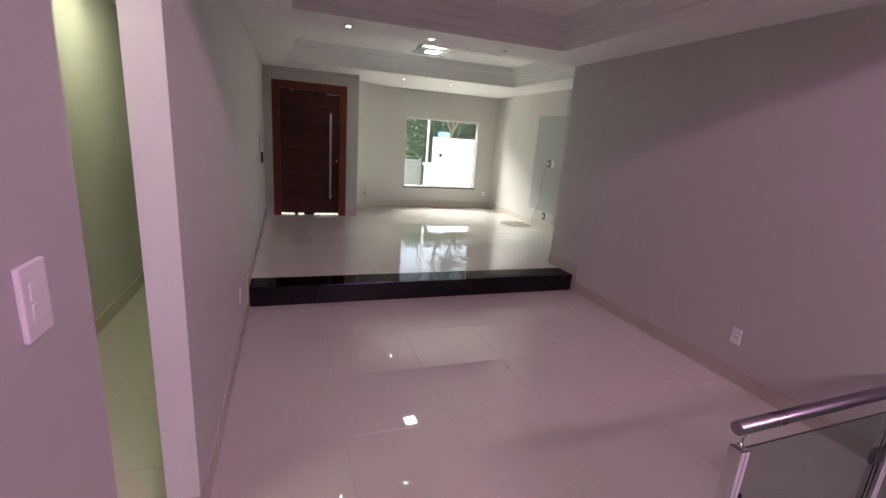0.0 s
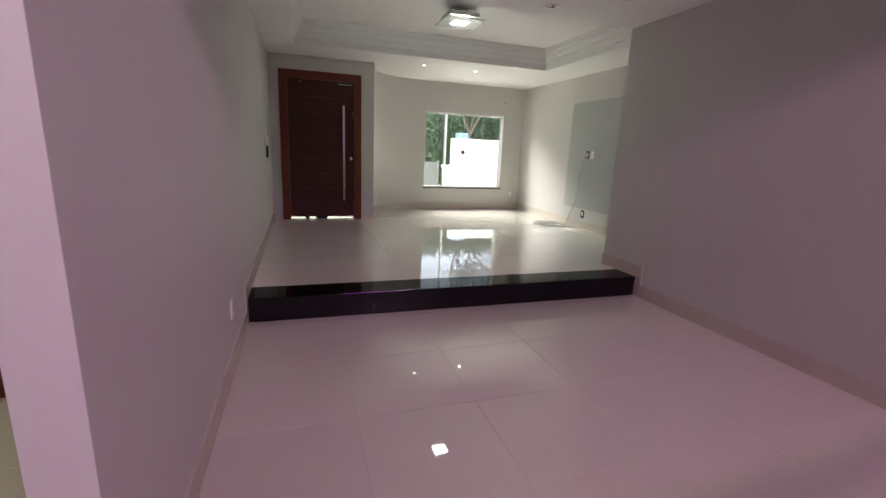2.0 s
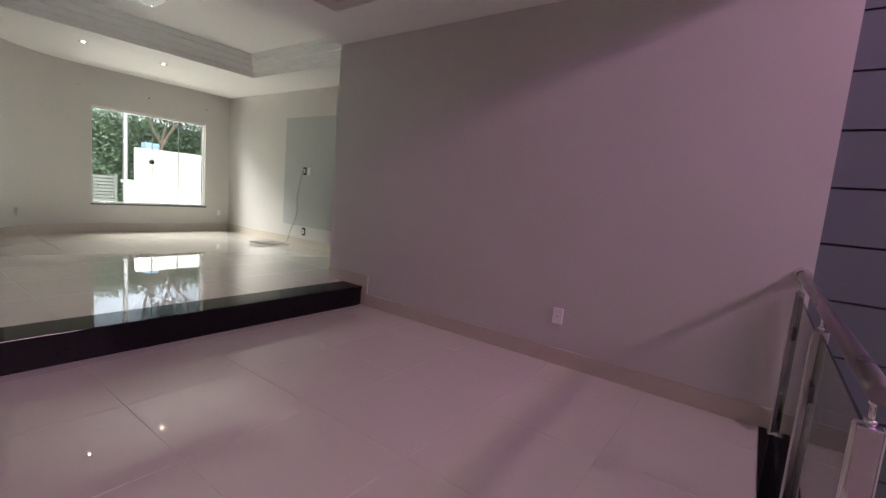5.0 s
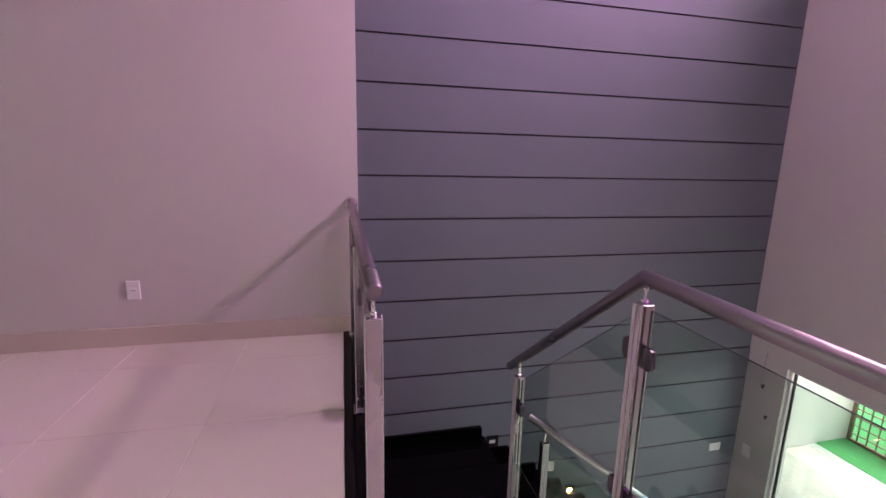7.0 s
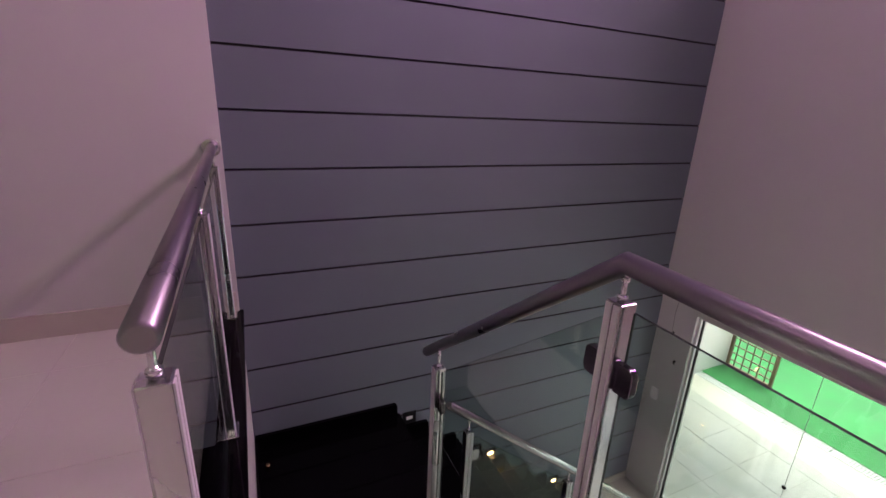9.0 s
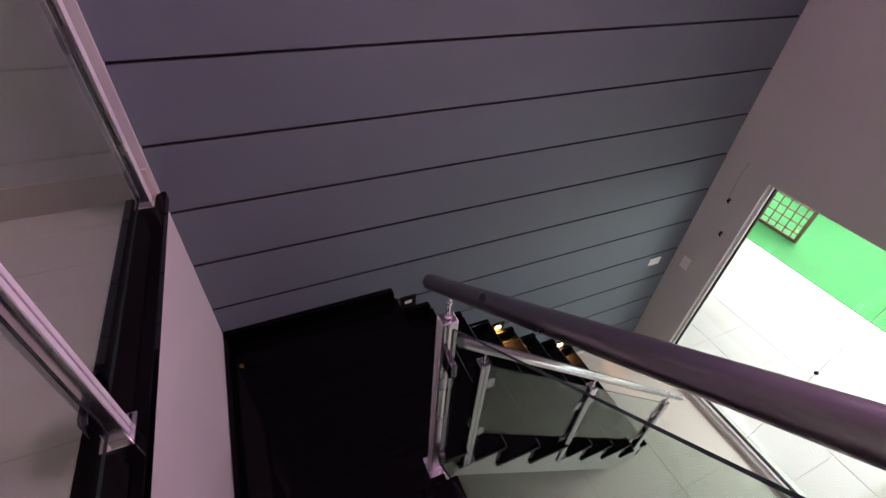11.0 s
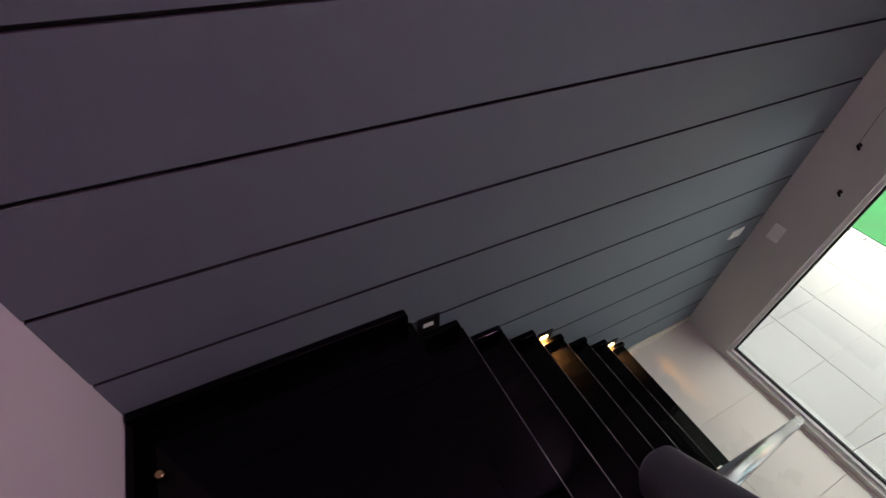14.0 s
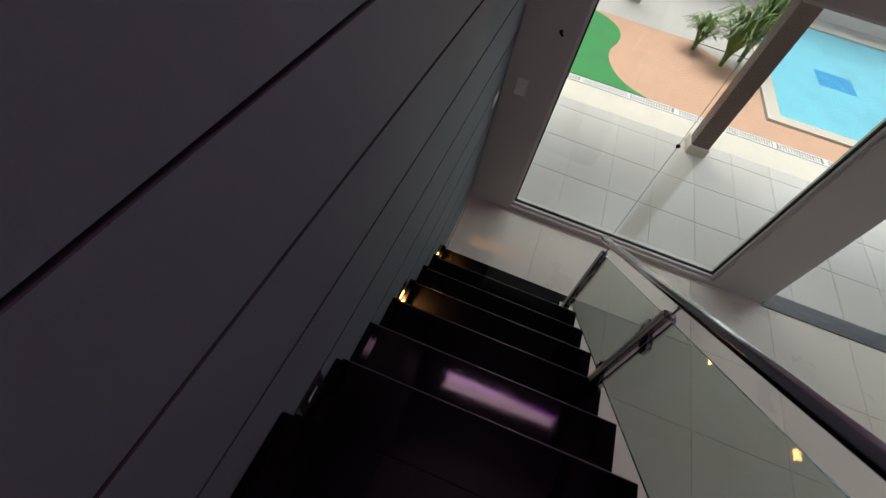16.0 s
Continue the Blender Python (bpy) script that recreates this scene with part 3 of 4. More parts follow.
built("door_threshold", bm_box(DX0 + FW, DX1 - FW, YD + 0.02, YD + 1.7, 0, UP - 0.001), THRESH, "pale stone threshold and porch under the entrance door", "threshold")

# ---- front window ----
STRIP = surface("grey_glass_joint", (0.2, 0.22, 0.21), 0.4, var=0.05, bump=0.0)
fwin = thing("window_1", "four-pane frameless glass window with a dark sill", "window", (3.44, YF, WZ0), kind="structure")
part("window_frame", joined([(WX0, WX0 + 0.02, YF + 0.04, YF + 0.10, WZ0, WZ1), (WX1 - 0.02, WX1, YF + 0.04, YF + 0.10, WZ0, WZ1), (WX0 + 0.02, WX1 - 0.02, YF + 0.04, YF + 0.10, WZ0, WZ0 + 0.025), (WX0 + 0.02, WX1 - 0.02, YF + 0.04, YF + 0.10, WZ1 - 0.03, WZ1)]), ALU, fwin)
part("window_sill", bm_box(WX0 - 0.02, WX1 + 0.02, YF - 0.03, YF + 0.04, WZ0 - 0.02, WZ0 + 0.004, 0.003), surface("dark_sill_stone", (0.06, 0.06, 0.06), 0.3), fwin)
ww = (WX1 - WX0 - 0.04) / 4
for k in range(4):
    a = WX0 + 0.02 + ww * k
    yy = YF + (0.06 if k in (1, 2) else 0.078)
    p = part("pane", bm_box(a - 0.006, a + ww + 0.006, yy, yy + 0.008, WZ0 + 0.026, WZ1 - 0.031, 0.001), WINGLASS, fwin)
    p.visible_shadow = False
    sx = a + ww - 0.003 if k < 3 else WX1 - 0.032
    part("edge_strip", bm_box(sx, sx + 0.011, yy - 0.003, yy + 0.011, WZ0 + 0.026, WZ1 - 0.031), STRIP, fwin)
part("window_lock", bm_box(WX0 + 0.02 + 2 * ww - 0.035, WX0 + 0.02 + 2 * ww + 0.035, YF + 0.045, YF + 0.09, 1.27, 1.34, 0.004), surface("lock_metal", (0.12, 0.12, 0.12), 0.35, metal=0.8), fwin)

# ---- garden-level window and door ----
gwin = thing("window_2", "large fixed glass window onto the patio", "window", (2.45, YW, SZ0), kind="structure")
part("window_frame", joined([(SX0, SX0 + 0.022, YW - 0.10, YW - 0.03, SZ0, SZ1), (SX1 - 0.022, SX1, YW - 0.10, YW - 0.03, SZ0, SZ1), (SX0 + 0.022, SX1 - 0.022, YW - 0.10, YW - 0.03, SZ0, SZ0 + 0.022), (SX0 + 0.022, SX1 - 0.022, YW - 0.10, YW - 0.03, SZ1 - 0.022, SZ1)]), ALU, gwin)
seal = surface("black_seal", (0.01, 0.01, 0.01), 0.6)
part("seal", joined([(SX0 + 0.022, SX0 + 0.034, YW - 0.075, YW - 0.055, SZ0 + 0.022, SZ1 - 0.022), (SX1 - 0.034, SX1 - 0.022, YW - 0.075, YW - 0.055, SZ0 + 0.022, SZ1 - 0.022), (SX0 + 0.034, SX1 - 0.034, YW - 0.075, YW - 0.055, SZ0 + 0.022, SZ0 + 0.034)]), seal, gwin, "thin black rubber seal")
mid = SX0 + 0.5 * (SX1 - SX0)
for a, b in ((SX0 + 0.034, mid - 0.001), (mid + 0.001, SX1 - 0.034)):
    p = part("pane", bm_box(a, b, YW - 0.07, YW - 0.06, SZ0 + 0.034, SZ1 - 0.022, 0.0005), WINGLASS, gwin)
    p.visible_shadow = False
part("glass_stud", bm_disc((mid, YW - 0.056, -1.42), (0, 1, 0), 0.014, 0.016), PLASTIC_B, gwin, "small black stud on the glass")
part("joint", bm_box(mid - 0.0014, mid + 0.0014, YW - 0.0595, YW - 0.0575, SZ0 + 0.034, SZ1 - 0.022), STRIP, gwin, "thin grey joint between the panes")
gdoor = thing("door_2", "sliding glass door onto the patio with a dark threshold", "door", (0.1, YW, LOW), kind="structure")
part("threshold", bm_box(GX0, GX1, YW - 0.16, YW + 0.02, LOW - 0.02, LOW + 0.008, 0.003), surface("grey_granite", (0.06, 0.065, 0.07), 0.2, var=0.4, scale=60, fine=300), gdoor, "dark grey granite threshold")
part("door_frame", joined([(GX0, GX0 + 0.03, YW - 0.12, YW - 0.03, LOW + 0.01, SZ1), (GX1 - 0.03, GX1, YW - 0.12, YW - 0.03, LOW + 0.01, SZ1), (GX0 + 0.03, GX1 - 0.03, YW - 0.12, YW - 0.03, SZ1 - 0.03, SZ1)]), ALU, gdoor)
for a, b, yy in ((GX0 + 0.03, 0.14, YW - 0.09), (0.10, GX1 - 0.03, YW - 0.07)):
    p = part("pane", bm_box(a, b, yy, yy + 0.01, LOW + 0.01, SZ1 - 0.03, 0.0005), WINGLASS, gdoor)
    p.visible_shadow = False
vwin = thing("window_3", "high violet-tinted window of the stairwell", "window", (2.2, YW, VZ0), kind="structure")
part("window_frame", joined([(VX0, VX0 + 0.03, YW - 0.12, YW - 0.05, VZ0, VZ1), (VX1 - 0.03, VX1, YW - 0.12, YW - 0.05, VZ0, VZ1), (VX0 + 0.03, VX1 - 0.03, YW - 0.12, YW - 0.05, VZ0, VZ0 + 0.03), (VX0 + 0.03, VX1 - 0.03, YW - 0.12, YW - 0.05, VZ1 - 0.03, VZ1)]), ALU, vwin)
for a, b in ((VX0 + 0.03, 2.235), (2.265, VX1 - 0.03)):
    part("pane", bm_box(a, b, YW - 0.095, YW - 0.085, VZ0 + 0.03, VZ1 - 0.03), clear_glass("violet_glass", (0.62, 0.25, 0.85)), vwin)

# ---- passage door ----
pdoor = thing("door_3", "white passage door in a brown wooden frame", "door", (-1.1, -1.2, 0), kind="structure")
part("door_frame", joined([(-1.21, -1.035, -0.79, -0.67, 0, 2.14), (-1.21, -1.035, -1.71, -1.59, 0, 2.14), (-1.21, -1.0355, -1.59, -0.79, 2.06, 2.18)]), WOOD_FRAME, pdoor, "red-brown wooden frame")
part("door_leaf", bm_box(-1.19, -1.155, -1.588, -0.792, 0.008, 2.055, 0.003), surface("white_lacquer", (0.68, 0.68, 0.66), 0.35, var=0.02), pdoor)
hd = part("door_handle", bm_tube([(-1.155, -0.85, 1.02), (-1.115, -0.85, 1.02), (-1.115, -0.96, 1.02)], 0.009, 12), CHROME, pdoor)
part("rosette", bm_disc((-1.15, -0.85, 1.02), (1, 0, 0), 0.025, 0.01), CHROME, hd)

# ---- lamps ----
lamp = thing("ceiling_light", "square glass ceiling lamp, lit, with a steel rim", "ceiling light", (2.15, 1.62, CEIL + 0.28))
LX, LY, LZ = 2.15, 1.62, CEIL + 0.205
part("base_plate", bm_box(LX - 0.07, LX + 0.07, LY - 0.07, LY + 0.07, LZ + 0.01, LZ + 0.075, 0.004), STEEL, lamp)
part("housing", bm_box(LX - 0.17, LX + 0.17, LY - 0.17, LY + 0.17, LZ - 0.03, LZ + 0.01, 0.004), surface("satin_housing", (0.5, 0.47, 0.43), 0.4), lamp, "pale satin housing")
part("diffuser", bm_box(LX - 0.084, LX + 0.084, LY - 0.084, LY + 0.084, LZ - 0.068, LZ - 0.031, 0.01), LAMP_ON, lamp, "lit frosted diffuser")
part("glass_plate", joined(ring(LX - 0.22, LX + 0.22, LY - 0.22, LY + 0.22, LX - 0.085, LX + 0.085, LY - 0.085, LY + 0.085, LZ - 0.07, LZ - 0.06)), surface("frosted_glass_rim", (0.62, 0.65, 0.62), 0.2), lamp, "pale frosted glass rim")
for sx in (-1, 1):
    for sy in (-1, 1):
        part("screw_cap", bm_disc((LX + sx * 0.19, LY + sy * 0.19, LZ - 0.074), (0, 0, 1), 0.012, 0.01, 14), CHROME, lamp)
RIM = surface("downlight_rim", (0.55, 0.53, 0.5), 0.3, metal=0.6)


def downlight(x, y, z, lit):
    d = thing("downlight", "small square recessed downlight, lit" if lit else "small square recessed downlight, unlit", "downlight", (x, y, z), "recessed downlights")
    part("rim", joined(ring(x - 0.042, x + 0.042, y - 0.042, y + 0.042, x - 0.022, x + 0.022, y - 0.022, y + 0.022, z - 0.006, z)), RIM, d)
    part("bulb", bm_disc((x, y, z - 0.003), (0, 0, 1), 0.014, 0.004, 20), SPOT_ON if lit else PLASTIC_B, d)
    return d


for x, y, lit in ((0.91, 0.22, True), (1.71, 0.24, True), (2.52, 0.26, False), (2.25, 3.5, True), (3.12, 3.55, True)):
    downlight(x, y, CEIL, lit)
# Unseen lamps added to light the passage and, from the south, its wall end
PASSAGE_ON = emitter("passage_fill_glow", (0.96, 1.0, 0.68), 4.6)
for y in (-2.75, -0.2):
    hl = thing("ceiling_light", "round lit ceiling lamp, unseen, added to light the passage", "ceiling light", (-0.62, y, 2.6), "passage lamps")
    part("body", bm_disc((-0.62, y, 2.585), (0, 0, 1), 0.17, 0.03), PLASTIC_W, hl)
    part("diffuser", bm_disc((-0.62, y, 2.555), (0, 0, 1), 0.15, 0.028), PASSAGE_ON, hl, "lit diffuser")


def step_lamp(k, lit):
    y, z = YL - GO2 * (k - 1) - 0.095, LAND - RISE2 * k + 0.125
    d = thing("step_lamp", "small square black step lamp, glowing amber" if lit else "small square black step lamp, unlit", "step lamp", (XS, y, z), "step lamps")
    part("frame", joined([(XS - 0.008, XS - 0.001, y - 0.05, y - 0.024, z - 0.05, z + 0.05), (XS - 0.008, XS - 0.001, y + 0.024, y + 0.05, z - 0.05, z + 0.05), (XS - 0.008, XS - 0.001, y - 0.024, y + 0.024, z + 0.015, z + 0.05), (XS - 0.008, XS - 0.001, y - 0.024, y + 0.024, z - 0.05, z - 0.015)]), PLASTIC_B, d)
    part("window", bm_box(XS - 0.006, XS - 0.002, y - 0.024, y + 0.024, z - 0.015, z + 0.015), STEP_ON if lit else PLASTIC_W, d)


for k, lit in ((1, False), (4, True), (7, True)):
    step_lamp(k, lit)


def wall_plate(name, label, cat, m, holes=1, black=False, size=(0.075, 0.118)):
    """A plastic plate on a wall; its own y axis points out of the wall."""
    w, h = size
    ob = thing(name, label, cat)
    part("plate", bm_box(-w / 2, w / 2, 0, 0.009, -h / 2, h / 2, 0.003), PLASTIC_B if black else PLASTIC_W, ob)
    for k in range(holes):
        z = (k - (holes - 1) / 2) * 0.034
        part("module", bm_box(-0.02, 0.02, 0.009, 0.0115, z - 0.014, z + 0.014, 0.002), PLASTIC_W, ob)
        if name == "power_outlet":
            part("socket", joined([(-0.011, -0.007, 0.0114, 0.012, z - 0.003, z + 0.003), (-0.002, 0.002, 0.0114, 0.012, z - 0.006, z), (0.007, 0.011, 0.0114, 0.012, z - 0.003, z + 0.003)]), PLASTIC_B, ob)
    ob.matrix_basis = m
    return ob


EASTW, WESTW, NORTHW, SOUTHW = 90, -90, 180, 0
wall_plate("power_outlet", "white power outlet low on the east wall", "outlet", pose(XR, -2.05, 0.36, 0, 0, EASTW))
wall_plate("light_switch", "white double light switch beside the passage", "switch", pose(0, -3.393, 1.38, 0, 0, WESTW), 2)
wall_plate("power_outlet", "white outlet plate low on the west wall", "outlet", pose(0, -0.67, 0.36, 0, 0, WESTW))
wall_plate("power_outlet", "white outlet low on the front wall", "outlet", pose(4.58, YF, 0.5, 0, 0, NORTHW), size=(0.06, 0.09))
wall_plate("power_outlet", "white outlet low on the rounded wall", "outlet", pose(1.80, YF - 0.36, 0.5, 0, 0, 152), size=(0.06, 0.09))
wall_plate("power_outlet", "white media outlet on the grey panel", "outlet", pose(XTV - 0.004, 2.53, 1.36, 0, 0, EASTW), 2, size=(0.07, 0.115))
wall_plate("power_outlet", "black media outlet on the grey panel", "outlet", pose(XTV - 0.004, 2.65, 1.36, 0, 0, EASTW), 2, True, size=(0.07, 0.115))
wall_plate("power_outlet", "black and white outlet below the grey panel", "outlet", pose(XTV, 2.62, 0.42, 0, 0, EASTW), 2, True, size=(0.08, 0.12))
wall_plate("light_switch", "white switch plate on the grooved wall", "switch", pose(XS, -6.64, -1.368, 0, 0, EASTW), 1, size=(0.118, 0.075))
wall_plate("light_switch", "cream switch plate beside the patio window", "switch", pose(3.478, YW, -1.356, 0, 0, SOUTHW), 1, size=(0.075, 0.118))
built("television_panel", bm_box(XTV - 0.004, XTV, 0.95, 3.18, 0.5, 2.18, 0.001), surface("panel_paint_grey", (0.40, 0.42, 0.405), 0.5, var=0.04, scale=2, fine=160, bump=0.1), "flat grey painted panel on the wall", "wall panel")

ic = thing("intercom", "white wall intercom with a dark handset cord", "intercom", (0, 2.5, 1.4))
part("body", bm_box(0, 0.035, 2.46, 2.56, 1.30, 1.53, 0.008), PLASTIC_W, ic)
part("screen", bm_box(0.035, 0.037, 2.475, 2.545, 1.43, 1.50, 0.001), surface("grey_screen", (0.3, 0.3, 0.3), 0.2), ic)
part("key_fob", bm_tube([(0.03, 2.50, 1.30), (0.03, 2.49, 1.22), (0.03, 2.47, 1.16)], 0.014, 10), PLASTIC_B, ic, "dark hanging strap")

# Loose cable from the media outlet, coiled on the floor
cd = bpy.data.curves.new("television_cable", "CURVE")
cd.dimensions, cd.bevel_depth, cd.bevel_resolution = "3D", 0.0045, 2
rng = random.Random(4)
pts = [(XTV - 0.02, 2.70, 1.36), (XTV - 0.03, 2.72, 1.2), (XTV - 0.02, 2.80, 0.95), (XTV - 0.03, 2.78, 0.7), (XTV - 0.03, 2.92, 0.42), (XTV - 0.1, 2.98, UP + 0.006)]
for k in range(26):
    a = k * 0.9
    r = 0.10 + 0.16 * rng.random()
    pts.append((XTV - 0.36 + 1.2 * r * math.cos(a), 2.98 + r * math.sin(a), UP + 0.005 + 0.0008 * k))
sp = cd.splines.new("BEZIER")
sp.bezier_points.add(len(pts) - 1)
for bp, p in zip(sp.bezier_points, pts):
    bp.co, bp.handle_left_type, bp.handle_right_type = p, "AUTO", "AUTO"
cd.materials.append(surface("white_cable", (0.3, 0.3, 0.29), 0.4, bump=0))
tagged(new("television_cable", cd), "white cable hanging from an outlet and coiled on the floor", "cable")

# Curtain hooks above the front window, and screw holes beside the patio window
for x in (2.55, 3.44, 4.33):
    hk = thing("curtain_hook", "small grey metal curtain hook on the wall", "hook", (x, YF, 2.3), "curtain hooks")
    part("shank", bm_tube([(x, YF, 2.30), (x, YF - 0.03, 2.30), (x, YF - 0.03, 2.325)], 0.005, 8), STEEL, hk)
    part("rosette", bm_disc((x, YF - 0.003, 2.30), (0, 1, 0), 0.012, 0.006, 12), STEEL, hk)
for x, z in ((3.425, -0.685), (3.355, -0.94)):
    hk = thing("wall_hook", "small dark screw hook beside the patio window", "hook", (x, YW, z), "screw hooks")
    part("shank", bm_tube([(x, YW, z), (x, YW + 0.025, z), (x - 0.02, YW + 0.03, z - 0.012)], 0.006, 8), PLASTIC_B, hk)
    part("rosette", bm_disc((x, YW + 0.003, z), (0, 1, 0), 0.012, 0.006, 12), PLASTIC_B, hk)

cord = thing("cord", "thin grey cord running up from the wall hook", "cord", (3.425, YW + 0.03, -0.685))
part("strand", bm_tube([(3.427, YW + 0.022, -0.68), (3.44, YW + 0.013, -0.50), (3.43, YW + 0.0125, -0.38)], 0.0016, 6), surface("grey_cord", (0.2, 0.19, 0.18), 0.7, bump=0.0), cord)

# ---- outside ----
TURF = surface("artificial_turf", (0.035, 0.22, 0.06), 0.8, var=0.25, scale=3, fine=300, bump=0.6)
SALMON = surface("salmon_paving", (0.50, 0.30, 0.20), 0.7, var=0.12, scale=4, fine=120, bump=0.3)
PATIO = surface("patio_porcelain", (0.51, 0.49, 0.455), 0.06, var=0.04, scale=2, fine=40, bump=0.0, rvar=0.03, pieces=0.3, spec=0.7)
RENDER_W = surface("white_render", (0.74, 0.73, 0.69), 0.7, var=0.06, scale=2, fine=60, bump=0.2)
BROWN = surface("brown_column_paint", (0.085, 0.045, 0.038), 0.45, var=0.1)
WATER = surface("pool_water", (0.16, 0.50, 0.62), 0.03, var=0.15, scale=2.5, fine=8, bump=0.5, rvar=0.01)
CONCRETE = surface("street_paving", (0.42, 0.40, 0.37), 0.8, var=0.15, scale=2, fine=60, bump=0.3)
PLO = LOW - 0.06


def rounded(points, times=3):
    """Cut the corners of an open line until it runs smoothly."""
    for _ in range(times):
        out = [points[0]]
        for (ax, ay), (bx, by) in zip(points, points[1:]):
            out += [(ax * 0.75 + bx * 0.25, ay * 0.75 + by * 0.25), (ax * 0.25 + bx * 0.75, ay * 0.25 + by * 0.75)]
        points = out + [points[-1]]
    return points


ground = built("ground", joined([(-60, 60, -70, YW - 0.16, PLO - 0.3, PLO - 0.012)]), CONCRETE, "pale paving ground behind the house", "ground")
patio = built("pavement_patio", joined([(-3.0, 4.71, -9.45, YW - 0.155, PLO - 0.012, PLO - 0.004)]), GROUT, "cream porcelain patio paving", "pavement")
built("turf", bm_prism([(7.0, -9.592)] + rounded([(2.15, -9.592), (2.46, -9.75), (2.68, -10.1), (2.75, -10.5), (2.60, -10.95), (2.66, -11.33), (2.95, -11.64), (3.4, -11.75)]) + [(7.0, -11.75)], "z", PLO - 0.0105, PLO + 0.012), TURF, "green artificial turf with a curved edge", "turf")
built("pavement_salmon", bm_prism([(2.9, -9.591), (-1.2, -9.591), (-1.2, -10.05), (0.62, -10.05), (0.62, -10.93), (1.6, -11.73), (3.6, -11.73), (3.6, -11.33)], "z", PLO - 0.0115, PLO + 0.002), SALMON, "salmon coloured paving round the pool", "pavement")
built("pavement_white", joined([(-1.2, 7.0, -14.43, -11.73, PLO - 0.011, PLO + 0.004)]), PATIO, "white paving beyond the turf", "pavement")

drain = thing("drain_grate", "long white slotted drain grate beside the patio", "drain", (1.8, -9.52, PLO), kind="structure")
part("channel", joined([(-1.2, 4.71, -9.59, -9.575, PLO - 0.011, PLO + 0.004), (-1.2, 4.71, -9.465, -9.45, PLO - 0.011, PLO + 0.004)]), ALU, drain)
bm = bmesh.new()
x = -1.2
while x < 4.70:
    bm_box(x, x + 0.016, -9.574, -9.466, PLO - 0.008, PLO + 0.003, bm=bm)
    x += 0.032 if (x + 1.2) % 0.6 < 0.5 else 0.10
tagged(part("slats", bm, ALU, drain), kind="stuff")
for k in range(10):
    part("grate_end", bm_box(-1.2 + 0.6 * k + 0.545, -1.2 + 0.6 * k + 0.592, -9.574, -9.466, PLO - 0.008, PLO + 0.0035), ALU, drain)
part("bed", bm_box(-1.2, 4.71, -9.574, -9.466, PLO - 0.0115, PLO - 0.0095), surface("drain_bed_grey", (0.2, 0.2, 0.2), 0.7), drain)

col = thing("column", "brown painted square column on a cream plinth", "column", (1.55, -8.85, PLO))
part("plinth", bm_box(1.44, 1.66, -9., -8.74, PLO - 0.004, PLO + 0.10, 0.006), SKIRT, col, "cream tiled plinth")
part("shaft", bm_box(1.455, 1.645, -8.945, -8.755, PLO + 0.10, 0.299, 0.006), BROWN, col)
# Unseen roof, added to keep the sun off the patio paving
built("roof_patio_shade", joined([(-3.0, 4.71, -9.45, YW - 0.155, 0.3, 0.45)]), RENDER_W, "unseen white plastered roof slab on brown columns, added to shade the patio", "roof")
col2 = thing("column", "brown painted square column across the garden", "column", (2.55, -12.63, PLO))
part("plinth", bm_box(2.43, 2.67, -12.75, -12.51, PLO, PLO + 0.12, 0.006), SKIRT, col2, "cream tiled plinth")
part("shaft", bm_box(2.45, 2.65, -12.73, -12.53, PLO + 0.12, 0.3, 0.006), BROWN, col2)

pool = thing("swimming_pool", "blue tiled swimming pool with cream coping", "pool", (0, -11, PLO))
part("coping", joined(ring(-4.5, 0.6, -14.03, -10.07, -4.3, 0.42, -13.83, -10.25, PLO - 0.01, PLO + 0.03)), SKIRT, pool, "cream stone coping")
part("basin", joined([(-4.3, 0.42, -13.83, -10.25, PLO - 0.0105, PLO - 0.009)]), surface("pool_tile", (0.08, 0.35, 0.55), 0.3), pool)
part("water", bm_box(-4.3, 0.42, -13.83, -10.25, PLO - 0.0085, PLO + 0.006), WATER, pool)
part("step", bm_box(-0.9, -0.35, -12.13, -11.63, PLO + 0.005, PLO + 0.009), surface("pool_step_tile", (0.03, 0.28, 0.55), 0.2), pool, "darker blue tiled step")

built("wall_garden_east", joined([(4.72, 4.86, -10.18, YW - 0.15, PLO - 0.01, 0.6), (4.72, 4.86, -14.43, -11.43, PLO - 0.01, 0.4)]), RENDER_W, "white rendered garden wall", "wall")
built("wall_garden_south", joined([(-6.0, 8.0, -14.73, -14.53, PLO - 0.01, 0.4)]), RENDER_W, "white rendered garden boundary wall", "wall")
GATE = surface("brown_gate_paint", (0.16, 0.10, 0.065), 0.5, var=0.15)
gate = thing("metal_gate", "brown metal lattice gate standing on the turf", "gate", (4.25, -10.13, PLO + 0.012))
gx0, gx1, gz0, gz1 = 4.03, 4.70, PLO + 0.012, PLO + 1.0
part("gate_frame", joined([(gx0, gx0 + 0.04, -10.15, -10.11, gz0, gz1), (gx1 - 0.04, gx1, -10.15, -10.11, gz0, gz1), (gx0 + 0.04, gx1 - 0.04, -10.15, -10.11, gz0, gz0 + 0.04), (gx0 + 0.04, gx1 - 0.04, -10.15, -10.11, gz1 - 0.04, gz1)]), GATE, gate)
for k in range(1, 6):
    x = gx0 + (gx1 - gx0) * k / 6
    part("bar", bm_box(x - 0.006, x + 0.006, -10.138, -10.122, gz0 + 0.04, gz1 - 0.04), GATE, gate)
for k in range(1, 8):
    z = gz0 + (gz1 - gz0) * k / 8
    part("bar", bm_box(gx0 + 0.04, gx1 - 0.04, -10.142, -10.118, z - 0.006, z + 0.006), GATE, gate)

